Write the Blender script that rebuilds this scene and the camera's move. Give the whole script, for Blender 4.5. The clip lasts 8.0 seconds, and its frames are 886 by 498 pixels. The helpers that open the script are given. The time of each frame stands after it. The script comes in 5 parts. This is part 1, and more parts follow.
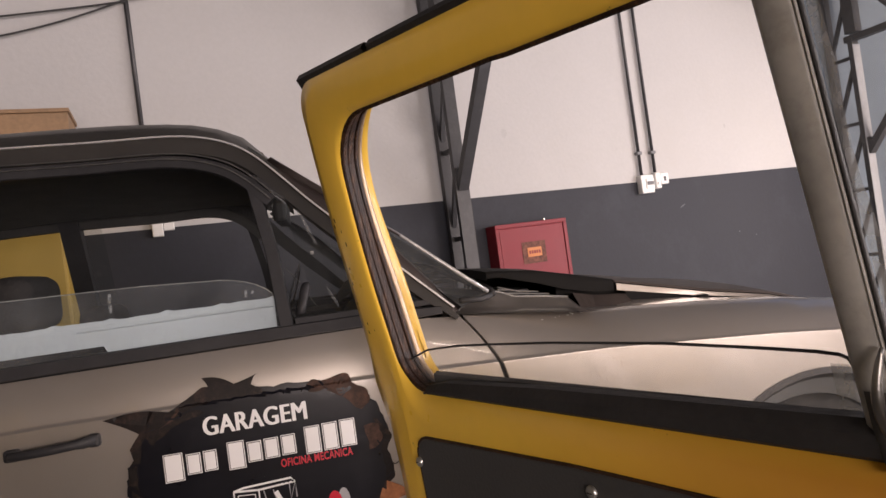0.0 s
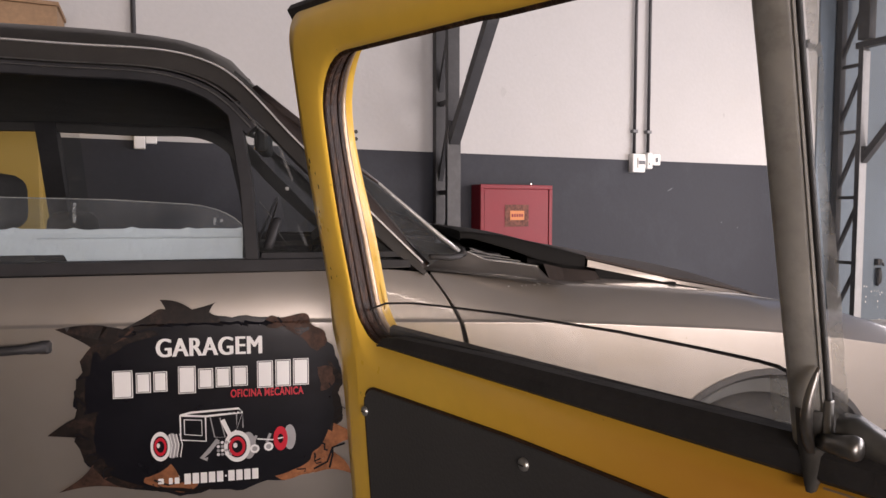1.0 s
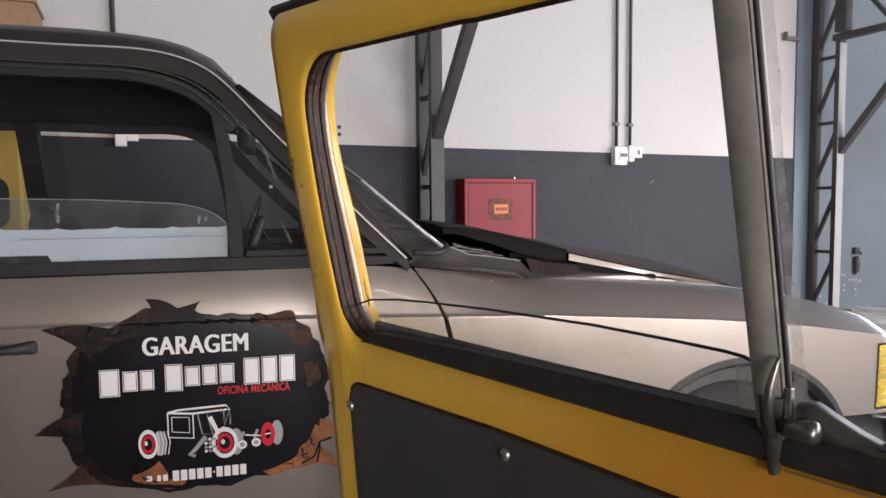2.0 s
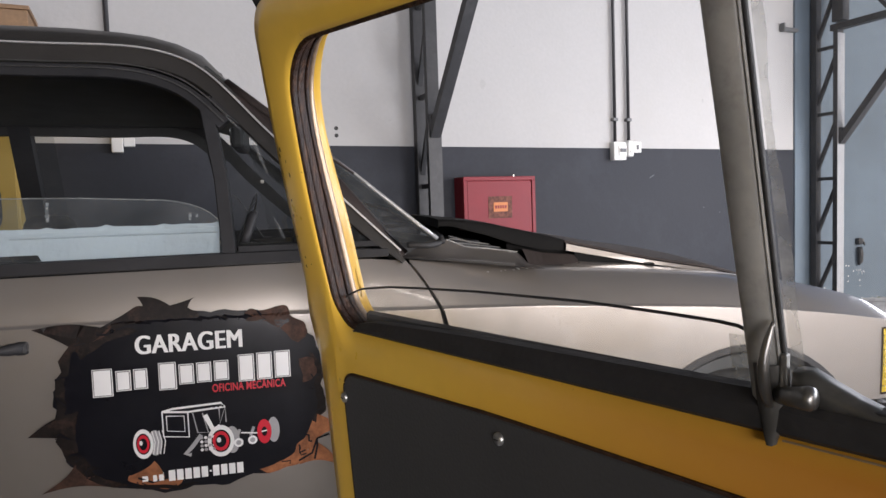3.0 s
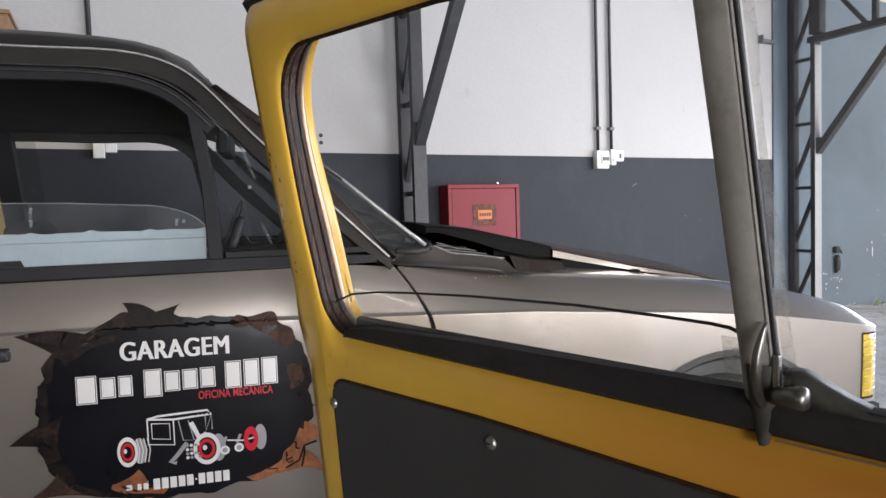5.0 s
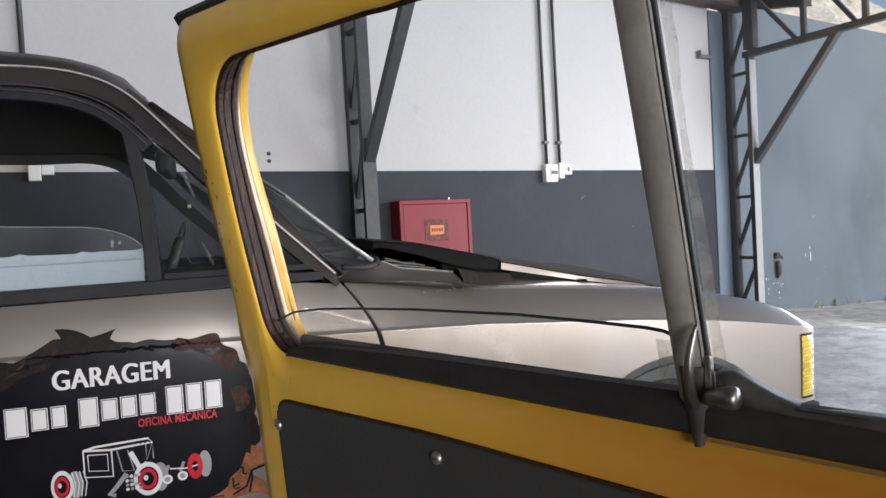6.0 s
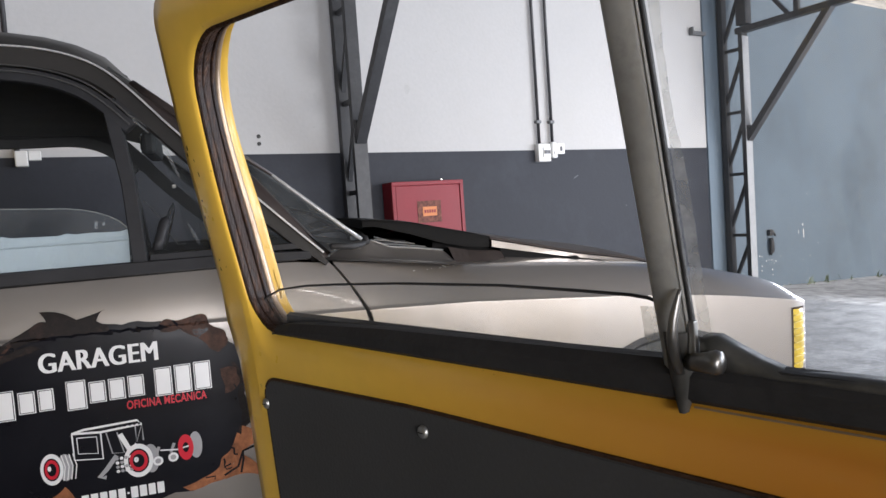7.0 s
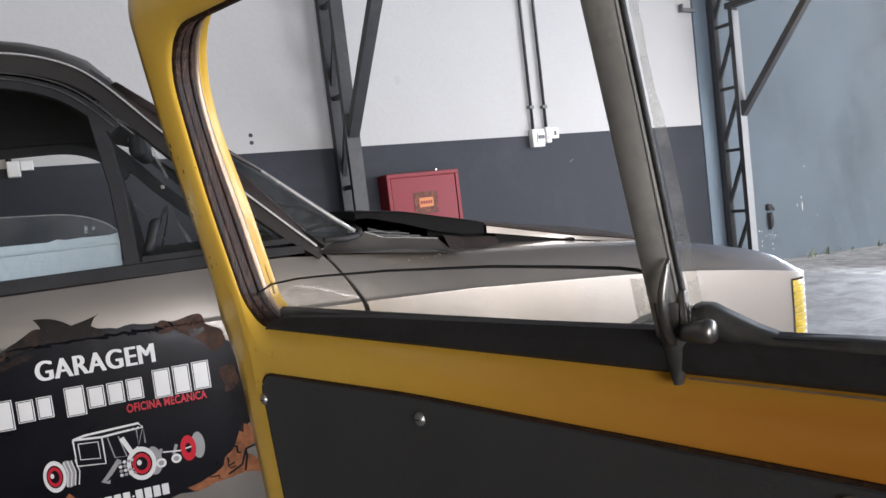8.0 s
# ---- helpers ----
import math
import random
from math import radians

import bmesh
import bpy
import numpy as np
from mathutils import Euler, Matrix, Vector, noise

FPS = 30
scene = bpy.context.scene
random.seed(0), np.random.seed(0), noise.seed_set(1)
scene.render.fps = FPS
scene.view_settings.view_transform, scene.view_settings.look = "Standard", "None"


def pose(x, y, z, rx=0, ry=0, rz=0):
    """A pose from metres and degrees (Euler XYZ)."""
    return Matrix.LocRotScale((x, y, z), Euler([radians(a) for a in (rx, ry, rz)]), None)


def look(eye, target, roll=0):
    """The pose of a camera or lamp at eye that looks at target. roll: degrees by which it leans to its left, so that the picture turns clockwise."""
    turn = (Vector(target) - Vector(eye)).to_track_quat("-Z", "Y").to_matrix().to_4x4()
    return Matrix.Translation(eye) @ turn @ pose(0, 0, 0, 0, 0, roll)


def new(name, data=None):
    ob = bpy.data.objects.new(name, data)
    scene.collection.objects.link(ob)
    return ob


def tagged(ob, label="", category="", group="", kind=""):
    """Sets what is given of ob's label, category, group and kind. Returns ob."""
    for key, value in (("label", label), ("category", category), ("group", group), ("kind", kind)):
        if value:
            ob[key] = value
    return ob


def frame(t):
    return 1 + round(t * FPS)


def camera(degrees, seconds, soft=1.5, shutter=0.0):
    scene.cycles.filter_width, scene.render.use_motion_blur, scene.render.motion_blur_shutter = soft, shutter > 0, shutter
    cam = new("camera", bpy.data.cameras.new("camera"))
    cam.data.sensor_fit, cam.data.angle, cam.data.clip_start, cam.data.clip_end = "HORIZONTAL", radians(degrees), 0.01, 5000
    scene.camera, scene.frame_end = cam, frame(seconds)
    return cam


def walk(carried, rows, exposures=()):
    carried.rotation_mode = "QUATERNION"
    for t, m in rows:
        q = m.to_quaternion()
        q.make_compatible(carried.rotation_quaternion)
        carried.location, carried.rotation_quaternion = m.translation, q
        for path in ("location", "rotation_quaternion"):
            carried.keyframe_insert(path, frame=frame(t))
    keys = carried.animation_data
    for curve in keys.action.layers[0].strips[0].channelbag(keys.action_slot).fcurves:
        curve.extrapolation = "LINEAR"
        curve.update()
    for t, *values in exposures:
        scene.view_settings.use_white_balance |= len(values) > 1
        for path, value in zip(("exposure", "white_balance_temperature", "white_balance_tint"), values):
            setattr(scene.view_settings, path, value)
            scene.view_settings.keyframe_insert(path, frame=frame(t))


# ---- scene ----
cam = camera(67.74, 8.0)
PATH = [
    (0, (0.0797, 0.1174, 1.0741), (0.8547, 1.9608, 1.1096), -7.70),
    (0.5, (0.0949, 0.1232, 1.0934), (0.8262, 1.9829, 1.0135), -0.28),
    (1, (0.1055, 0.1191, 1.0835), (0.9170, 1.9434, 0.9682), 0.04),
    (1.5, (0.1011, 0.0961, 1.0909), (0.9736, 1.8901, 0.9479), 0.21),
    (2.8, (0.1093, 0.1023, 1.0744), (0.9147, 1.9272, 0.9570), -2.14),
    (3, (0.1253, 0.1045, 1.0612), (0.9687, 1.9136, 0.9352), -1.94),
    (3.5, (0.1089, 0.1140, 1.0604), (0.9141, 1.9417, 0.9568), -2.16),
    (4, (0.1166, 0.1140, 1.0492), (0.9530, 1.9264, 0.9244), -2.65),
    (5.3, (0.1115, 0.1027, 1.0585), (1.0282, 1.8780, 0.9683), -1.66),
    (5.5, (0.1156, 0.1009, 1.0522), (1.0712, 1.8558, 0.9667), -2.33),
    (6, (0.1329, 0.1046, 1.0511), (1.1457, 1.8281, 0.9916), -3.18),
    (6.5, (0.1466, 0.1089, 1.0429), (1.1682, 1.8254, 0.9414), -3.47),
    (7, (0.1500, 0.1085, 1.0367), (1.1719, 1.8241, 0.9249), -3.97),
    (7.5, (0.1507, 0.1038, 1.0363), (1.2103, 1.7966, 0.9279), -3.61),
    (8, (0.1671, 0.1104, 1.0259), (1.1845, 1.8267, 0.8886), -6.81),
]
EXPOSURE = [
    (0, -0.07, 7180, 26), (0.5, -0.02, 7020, 25), (1, 0.0, 6900, 24), (1.5, 0.02, 6680, 21), (3, 0.05, 6220, 16),
    (4, 0.05, 6200, 15), (5.5, 0.1, 6050, 13), (8, 0.1, 6000, 13),
]
walk(cam, [(t, look(eye, target, roll)) for t, eye, target, roll in PATH], EXPOSURE)


# ---- light ----
SUN_EL, SUN_ROT = radians(25), radians(176)
world = bpy.data.worlds.new("sky")
scene.world = world
world.use_nodes = True
wn = world.node_tree.nodes
sky = wn.new("ShaderNodeTexSky")
sky.sky_type = "NISHITA"
sky.sun_disc = False
sky.sun_elevation, sky.sun_rotation = SUN_EL, SUN_ROT
sky.air_density, sky.dust_density = 1.0, 3.0
wn["Background"].inputs[1].default_value = 0.15
world.node_tree.links.new(sky.outputs[0], wn["Background"].inputs[0])

sun = new("sun", bpy.data.lights.new("sun", "SUN"))
sun.data.energy, sun.data.angle, sun.data.color = 2.2, radians(20), (1.0, 0.95, 0.88)
sun.matrix_world = look((9.5, -9, 7), (8.5, 4, 1))


def area(name, eye, target, sx, sy, power, colour=(1, 1, 1)):
    d = bpy.data.lights.new(name, "AREA")
    d.shape, d.size, d.size_y, d.energy, d.color = "RECTANGLE", sx, sy, power, colour
    ob = new(name, d)
    ob.matrix_world = look(eye, target)
    return ob


# daylight of the open front; fill from an unseen gate added behind the cars
area("front_opening_light", (6.9, -0.2, 1.35), (0, -0.2, 1.2), 6.2, 2.5, 435, (0.97, 0.985, 1.0))
area("unseen_gate_fill", (1.3, -6.9, 1.05), (1.0, 0, 0.7), 8.4, 1.9, 765, (1.0, 0.975, 0.95))


# ---- materials ----
def mat(name, base, rough=0.5, metal=0.0, vary=0.12, scale=6.0, fine=60.0, bump=0.06, stain=None, stain_amount=0.0,
        stain_scale=1.5, coat=0.0, spec=0.5, rough_vary=0.1, sharp=False, coords="Object", stretch=None):
    m = bpy.data.materials.new(name)
    m.use_nodes = True
    nt = m.node_tree
    n, l = nt.nodes, nt.links
    b = n["Principled BSDF"]
    b.inputs["Roughness"].default_value, b.inputs["Metallic"].default_value = rough, metal
    b.inputs["Coat Weight"].default_value, b.inputs["Coat Roughness"].default_value = coat, 0.06
    b.inputs["Specular IOR Level"].default_value = spec
    tc = n.new("ShaderNodeTexCoord")
    big = n.new("ShaderNodeTexNoise")
    big.inputs["Scale"].default_value, big.inputs["Detail"].default_value = scale, 5
    small = n.new("ShaderNodeTexNoise")
    small.inputs["Scale"].default_value, small.inputs["Detail"].default_value = fine, 6
    place = tc.outputs[coords]
    if stretch:
        mp = n.new("ShaderNodeMapping")
        mp.inputs["Scale"].default_value = stretch
        l.new(place, mp.inputs["Vector"])
        place = mp.outputs[0]
    for t in (big, small):
        l.new(place, t.inputs["Vector"])
    mix = n.new("ShaderNodeMix")
    mix.data_type = "FLOAT"
    mix.inputs[0].default_value = 0.4
    l.new(big.outputs["Fac"], mix.inputs[2])
    l.new(small.outputs["Fac"], mix.inputs[3])
    ramp = n.new("ShaderNodeValToRGB")
    lo = [c * (1 - vary) for c in base]
    hi = [min(1, c * (1 + vary)) for c in base]
    ramp.color_ramp.elements[0].position, ramp.color_ramp.elements[0].color = 0.3, (*lo, 1)
    ramp.color_ramp.elements[1].position, ramp.color_ramp.elements[1].color = 0.7, (*hi, 1)
    l.new(mix.outputs[0], ramp.inputs[0])
    col = ramp.outputs[0]
    if stain:
        st = n.new("ShaderNodeTexNoise")
        st.inputs["Scale"].default_value, st.inputs["Detail"].default_value = stain_scale, 8
        st.inputs["Roughness"].default_value = 0.7
        l.new(place, st.inputs["Vector"])
        sr = n.new("ShaderNodeValToRGB")
        a = 0.655 if sharp else 0.5
        sr.color_ramp.elements[0].position, sr.color_ramp.elements[1].position = a, a + (0.03 if sharp else 0.25)
        sr.color_ramp.elements[1].color = (stain_amount,) * 3 + (1,)
        l.new(st.outputs["Fac"], sr.inputs[0])
        mc = n.new("ShaderNodeMix")
        mc.data_type = "RGBA"
        l.new(sr.outputs[0], mc.inputs[0])
        l.new(col, mc.inputs[6])
        mc.inputs[7].default_value = (*stain, 1)
        col = mc.outputs[2]
    l.new(col, b.inputs["Base Color"])
    if rough_vary:
        rr = n.new("ShaderNodeMapRange")
        rr.inputs[3].default_value, rr.inputs[4].default_value = max(0.02, rough - rough_vary), min(1, rough + rough_vary)
        l.new(mix.outputs[0], rr.inputs[0])
        l.new(rr.outputs[0], b.inputs["Roughness"])
    if bump:
        bp = n.new("ShaderNodeBump")
        bp.inputs["Strength"].default_value, bp.inputs["Distance"].default_value = bump, 0.01
        l.new(small.outputs["Fac"], bp.inputs["Height"])
        l.new(bp.outputs[0], b.inputs["Normal"])
    return m


def glass_mat(name, tint, haze, gloss_rough=0.02, ior=1.0, grain=14):
    m = bpy.data.materials.new(name)
    m.use_nodes = True
    nt = m.node_tree
    n, l = nt.nodes, nt.links
    n.remove(n["Principled BSDF"])
    out = n["Material Output"]
    tr, gl, df = n.new("ShaderNodeBsdfTransparent"), n.new("ShaderNodeBsdfGlossy"), n.new("ShaderNodeBsdfDiffuse")
    tr.inputs[0].default_value = (*tint, 1)
    gl.inputs["Roughness"].default_value = gloss_rough
    df.inputs[0].default_value = (0.75, 0.76, 0.76, 1)
    lw, pw, ml = n.new("ShaderNodeLayerWeight"), n.new("ShaderNodeMath"), n.new("ShaderNodeMath")
    pw.operation, ml.operation = "POWER", "MULTIPLY_ADD"
    pw.inputs[1].default_value, ml.inputs[1].default_value, ml.inputs[2].default_value = 4.0, ior * 0.25, 0.02
    l.new(lw.outputs["Facing"], pw.inputs[0])
    l.new(pw.outputs[0], ml.inputs[0])
    a, b = n.new("ShaderNodeMixShader"), n.new("ShaderNodeMixShader")
    noi, rmp = n.new("ShaderNodeTexNoise"), n.new("ShaderNodeMapRange")
    tc = n.new("ShaderNodeTexCoord")
    l.new(tc.outputs["Object"], noi.inputs["Vector"])
    noi.inputs["Scale"].default_value, noi.inputs["Detail"].default_value = grain, 6
    rmp.inputs[1].default_value, rmp.inputs[2].default_value = 0.35, 0.75
    rmp.inputs[3].default_value, rmp.inputs[4].default_value = haze * 0.5, haze * 1.8
    l.new(noi.outputs["Fac"], rmp.inputs[0])
    l.new(rmp.outputs[0], a.inputs[0])
    l.new(tr.outputs[0], a.inputs[1])
    l.new(df.outputs[0], a.inputs[2])
    l.new(ml.outputs[0], b.inputs[0])
    l.new(a.outputs[0], b.inputs[1])
    l.new(gl.outputs[0], b.inputs[2])
    l.new(b.outputs[0], out.inputs[0])
    return m


M = {}
M["white_wall"] = mat("white_wall_paint", (0.435, 0.43, 0.425), 0.75, vary=0.05, scale=0.9, fine=35, bump=0.12, stain=(0.41, 0.40, 0.38), stain_amount=0.35, stain_scale=0.8)
M["dado"] = mat("charcoal_dado_paint", (0.021, 0.0235, 0.031), 0.65, spec=0.3, vary=0.14, scale=1.2, fine=30, bump=0.12, stain=(0.055, 0.062, 0.075), stain_amount=0.35, stain_scale=1.3)
M["blue_wall"] = mat("blue_grey_wall_paint", (0.116, 0.153, 0.190), 0.7, vary=0.16, scale=0.8, fine=25, bump=0.2, stain=(0.064, 0.08, 0.094), stain_amount=0.7, stain_scale=0.7)
M["chips"] = mat("bare_plaster", (0.6, 0.6, 0.58), 0.9, vary=0.1)
M["concrete"] = mat("worn_concrete", (0.36, 0.36, 0.355), 0.5, vary=0.55, scale=3.2, fine=30, bump=0.5, stain=(0.10, 0.10, 0.10), stain_amount=0.9, stain_scale=4.5, rough_vary=0.2)
M["ground"] = mat("yard_concrete", (0.49, 0.485, 0.47), 0.75, vary=0.55, scale=6.5, fine=45, bump=0.6, spec=0.25, stain=(0.13, 0.125, 0.12), stain_amount=0.95, stain_scale=7.5, rough_vary=0.15)
M["rock"] = mat("pale_rubble", (0.55, 0.53, 0.48), 0.95, vary=0.4, scale=5, fine=24, bump=0.6, stain=(0.10, 0.13, 0.06), stain_amount=0.8, stain_scale=4)
M["roof_sheet"] = mat("galvanised_roof_sheet", (0.07, 0.07, 0.073), 0.6, metal=0.2, vary=0.1, scale=2)
M["steel"] = mat("dark_painted_steel", (0.030, 0.031, 0.034), 0.5, vary=0.25, scale=7, fine=50, stain=(0.12, 0.12, 0.12), stain_amount=0.3, stain_scale=5)
M["steel_grey"] = mat("grey_primed_steel", (0.13, 0.135, 0.14), 0.5, vary=0.2, scale=6, fine=50, stain=(0.06, 0.06, 0.06), stain_amount=0.5, stain_scale=6)
M["red"] = mat("red_enamel", (0.19, 0.012, 0.020), 0.45, spec=0.3, vary=0.08, scale=4)
M["label_old"] = mat("aged_label_film", (0.13, 0.05, 0.036), 0.6, spec=0.2, vary=0.6, scale=30)
M["orange"] = mat("orange_print", (0.52, 0.16, 0.03), 0.5, vary=0.1)
M["white_plastic"] = mat("off_white_plastic", (0.68, 0.68, 0.66), 0.4, vary=0.04, scale=12)
M["dark_plastic"] = mat("dark_plastic", (0.05, 0.05, 0.055), 0.45, vary=0.15, scale=20)
M["conduit"] = mat("black_conduit", (0.025, 0.025, 0.028), 0.4, vary=0.2, scale=12)
M["cable"] = mat("black_cable", (0.02, 0.02, 0.02), 0.6, vary=0.2)
M["wood"] = mat("brown_board", (0.28, 0.17, 0.09), 0.6, vary=0.25, scale=5, fine=40)
M["cab_yellow"] = mat("ochre_yellow_paint", (0.50, 0.32, 0.06), 0.5, vary=0.08, scale=3)
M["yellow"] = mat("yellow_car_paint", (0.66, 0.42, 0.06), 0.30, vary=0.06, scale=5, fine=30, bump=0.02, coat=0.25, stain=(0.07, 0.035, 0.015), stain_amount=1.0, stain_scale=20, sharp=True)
# shade low down towards the hinge, mixed into the paint as deeper orange
M["door_yellow"] = mat("hinge_shaded_door_paint", (0.84, 0.525, 0.064), 0.30, vary=0.06, scale=5, fine=30, bump=0.02, coat=0.25, stain=(0.07, 0.035, 0.015), stain_amount=1.0, stain_scale=20, sharp=True)
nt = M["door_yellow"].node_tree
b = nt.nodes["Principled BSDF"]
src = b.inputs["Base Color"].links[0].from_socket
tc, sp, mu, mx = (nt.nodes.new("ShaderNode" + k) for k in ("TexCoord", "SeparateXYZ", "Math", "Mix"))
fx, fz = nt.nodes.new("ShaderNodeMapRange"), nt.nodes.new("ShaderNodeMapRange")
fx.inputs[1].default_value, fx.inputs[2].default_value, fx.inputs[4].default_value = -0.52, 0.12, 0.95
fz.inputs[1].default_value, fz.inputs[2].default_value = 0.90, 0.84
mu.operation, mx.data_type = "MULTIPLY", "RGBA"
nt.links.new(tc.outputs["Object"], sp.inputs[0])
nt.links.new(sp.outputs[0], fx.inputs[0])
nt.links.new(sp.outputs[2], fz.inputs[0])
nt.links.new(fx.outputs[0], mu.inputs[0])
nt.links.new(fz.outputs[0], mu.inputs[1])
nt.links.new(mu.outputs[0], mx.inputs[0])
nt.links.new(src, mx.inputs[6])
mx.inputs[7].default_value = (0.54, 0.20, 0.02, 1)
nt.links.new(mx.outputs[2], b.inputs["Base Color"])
M["felt"] = mat("worn_brown_channel_felt", (0.019, 0.0085, 0.005), 0.5, spec=0.22, vary=0.85, scale=40, fine=240, bump=0.4, stain=(0.15, 0.070, 0.032), stain_amount=0.75, stain_scale=90, rough_vary=0.15, stretch=(1.0, 1.0, 0.22))
M["strip"] = mat("tarnished_bright_metal", (0.36, 0.27, 0.19), 0.36, metal=0.6, vary=0.2, scale=14, fine=70, stain=(0.12, 0.06, 0.03), stain_amount=0.7, stain_scale=12)
M["rubber"] = mat("black_rubber", (0.026, 0.025, 0.025), 0.65, spec=0.3, vary=0.25, scale=20, fine=90, bump=0.15)
M["seal"] = mat("weathered_grey_seal", (0.27, 0.265, 0.245), 0.7, vary=0.35, scale=14, fine=60, bump=0.4, stain=(0.42, 0.41, 0.38), stain_amount=0.6, stain_scale=14)
M["post_metal"] = mat("dull_grey_trim_metal", (0.37, 0.365, 0.34), 0.42, metal=0.2, vary=0.2, scale=12, fine=70, stain=(0.07, 0.06, 0.05), stain_amount=0.7, stain_scale=9)
M["chrome"] = mat("worn_chrome", (0.55, 0.54, 0.52), 0.22, metal=1.0, vary=0.15, scale=20)
M["trim_bright"] = mat("bright_trim_metal", (0.80, 0.79, 0.77), 0.38, metal=0.7, vary=0.1, scale=14)
M["lever"] = mat("dull_pot_metal", (0.22, 0.215, 0.205), 0.33, metal=0.9, vary=0.2, scale=24)
M["vinyl"] = mat("charcoal_vinyl", (0.049, 0.049, 0.049), 0.6, vary=0.12, scale=8, fine=180, bump=0.15)
M["screw"] = mat("zinc_screw", (0.5, 0.5, 0.48), 0.35, metal=0.9, vary=0.2, scale=60)
M["car_paint"] = mat("champagne_silver_paint", (0.31, 0.284, 0.258), 0.34, metal=0.62, vary=0.03, scale=3, fine=18, bump=0.0, coat=1.0, stain=(0.29, 0.255, 0.22), stain_amount=0.4, stain_scale=5, rough_vary=0.03)
M["car_black"] = mat("faded_black_paint", (0.030, 0.028, 0.026), 0.4, spec=0.4, vary=0.2, scale=4, fine=60, coat=0.15)
M["car_trim"] = mat("satin_black_trim", (0.026, 0.026, 0.028), 0.5, spec=0.3, vary=0.2, scale=12)
M["cabin"] = mat("dark_cabin_lining", (0.042, 0.041, 0.040), 0.8, vary=0.25, scale=10)
M["headliner"] = mat("dusty_grey_headliner", (0.12, 0.12, 0.118), 0.9, vary=0.2, scale=9, fine=120, bump=0.2)
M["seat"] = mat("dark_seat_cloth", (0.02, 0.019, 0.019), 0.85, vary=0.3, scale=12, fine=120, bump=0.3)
M["paper"] = mat("white_masking_sheet", (0.66, 0.675, 0.68), 0.7, vary=0.06, scale=16, fine=60, bump=0.3)
M["hood_black"] = mat("matt_black_paint", (0.006, 0.0057, 0.0054), 0.65, vary=0.25, scale=9, fine=80, spec=0.1)
M["tyre"] = mat("dusty_tyre_rubber", (0.035, 0.035, 0.036), 0.8, vary=0.3, scale=14, bump=0.3)
M["amber"] = mat("yellow_amber_lens", (0.60, 0.44, 0.03), 0.22, vary=0.35, scale=16, coat=0.5, bump=0.0, stain=(0.45, 0.33, 0.10), stain_amount=0.6, stain_scale=18)
M["mirror"] = mat("mirror_glass", (0.8, 0.8, 0.8), 0.03, metal=1.0, vary=0.0, rough_vary=0, bump=0)
M["door_glass"] = glass_mat("dusty_door_glass", (0.985, 0.985, 0.98), 0.055, ior=0.6)
M["car_glass"] = glass_mat("car_glass", (0.90, 0.91, 0.905), 0.005, ior=0.8)
M["dusty_pane"] = glass_mat("dusty_lowered_pane", (0.86, 0.90, 0.92), 0.034, ior=0.8, grain=10)
M["vent_glass"] = glass_mat("vent_glass", (0.95, 0.95, 0.95), 0.015)
M["decal_black"] = mat("black_vinyl_print", (0.005, 0.005, 0.008), 0.3, vary=0.2, scale=10, spec=0.24, bump=0.0, coat=0.35)
M["decal_brown"] = mat("rock_print", (0.055, 0.027, 0.018), 0.6, spec=0.25, vary=0.85, scale=38, fine=120, bump=0.0, stain=(0.010, 0.008, 0.007), stain_amount=1.0, stain_scale=34)
M["decal_orange"] = mat("orange_rock_print", (0.27, 0.105, 0.045), 0.6, spec=0.25, vary=0.5, scale=30, fine=100, bump=0.0, stain=(0.015, 0.01, 0.008), stain_amount=0.8, stain_scale=22)
M["decal_white"] = mat("white_print", (0.78, 0.78, 0.78), 0.35, vary=0.03, bump=0.0)
M["decal_grey"] = mat("grey_print", (0.33, 0.33, 0.34), 0.35, vary=0.1, bump=0.0)
M["decal_red"] = mat("red_print", (0.55, 0.012, 0.03), 0.35, vary=0.05, bump=0.0)
M["bumper_grey"] = mat("dull_grey_plastic", (0.10, 0.105, 0.11), 0.55, vary=0.15, scale=8)
M["decal_dark"] = mat("dark_metal_print", (0.0075, 0.005, 0.0045), 0.5, spec=0.2, vary=0.8, scale=30, fine=90, bump=0.0, stain=(0.055, 0.030, 0.022), stain_amount=0.8, stain_scale=34)
M["screen_glass"] = glass_mat("windscreen_glass", (0.68, 0.71, 0.71), 0.03, ior=1.4)
M["hazed"] = glass_mat("weathered_hazy_edge", (0.92, 0.92, 0.89), 0.26, 0.3, ior=0.4, grain=45)
M["film"] = glass_mat("thin_clear_film", (0.9, 0.92, 0.92), 0.12, 0.15, ior=0.6, grain=40)
M["pillar_brown"] = mat("weathered_brown_black_trim", (0.027, 0.020, 0.018), 0.4, vary=0.3, scale=14, fine=70)
M["hood_brown"] = mat("dark_brown_hood_paint", (0.045, 0.036, 0.032), 0.6, vary=0.3, scale=6, fine=50, spec=0.2)
M["bounce_white"] = mat("bounce_white_paint", (0.80, 0.79, 0.78), 0.85, vary=0.15, scale=2, fine=40, bump=0.3)
M["plate_daylit"] = mat("daylit_pale_steel", (0.30, 0.31, 0.32), 0.5, vary=0.15, scale=6, fine=50, stain=(0.15, 0.15, 0.15), stain_amount=0.4, stain_scale=6)
M["rust_shade_edge"] = mat("rust_and_edge_shadow", (0.045, 0.024, 0.014), 0.8, spec=0.2, vary=0.6, scale=40, fine=150, bump=0.4)
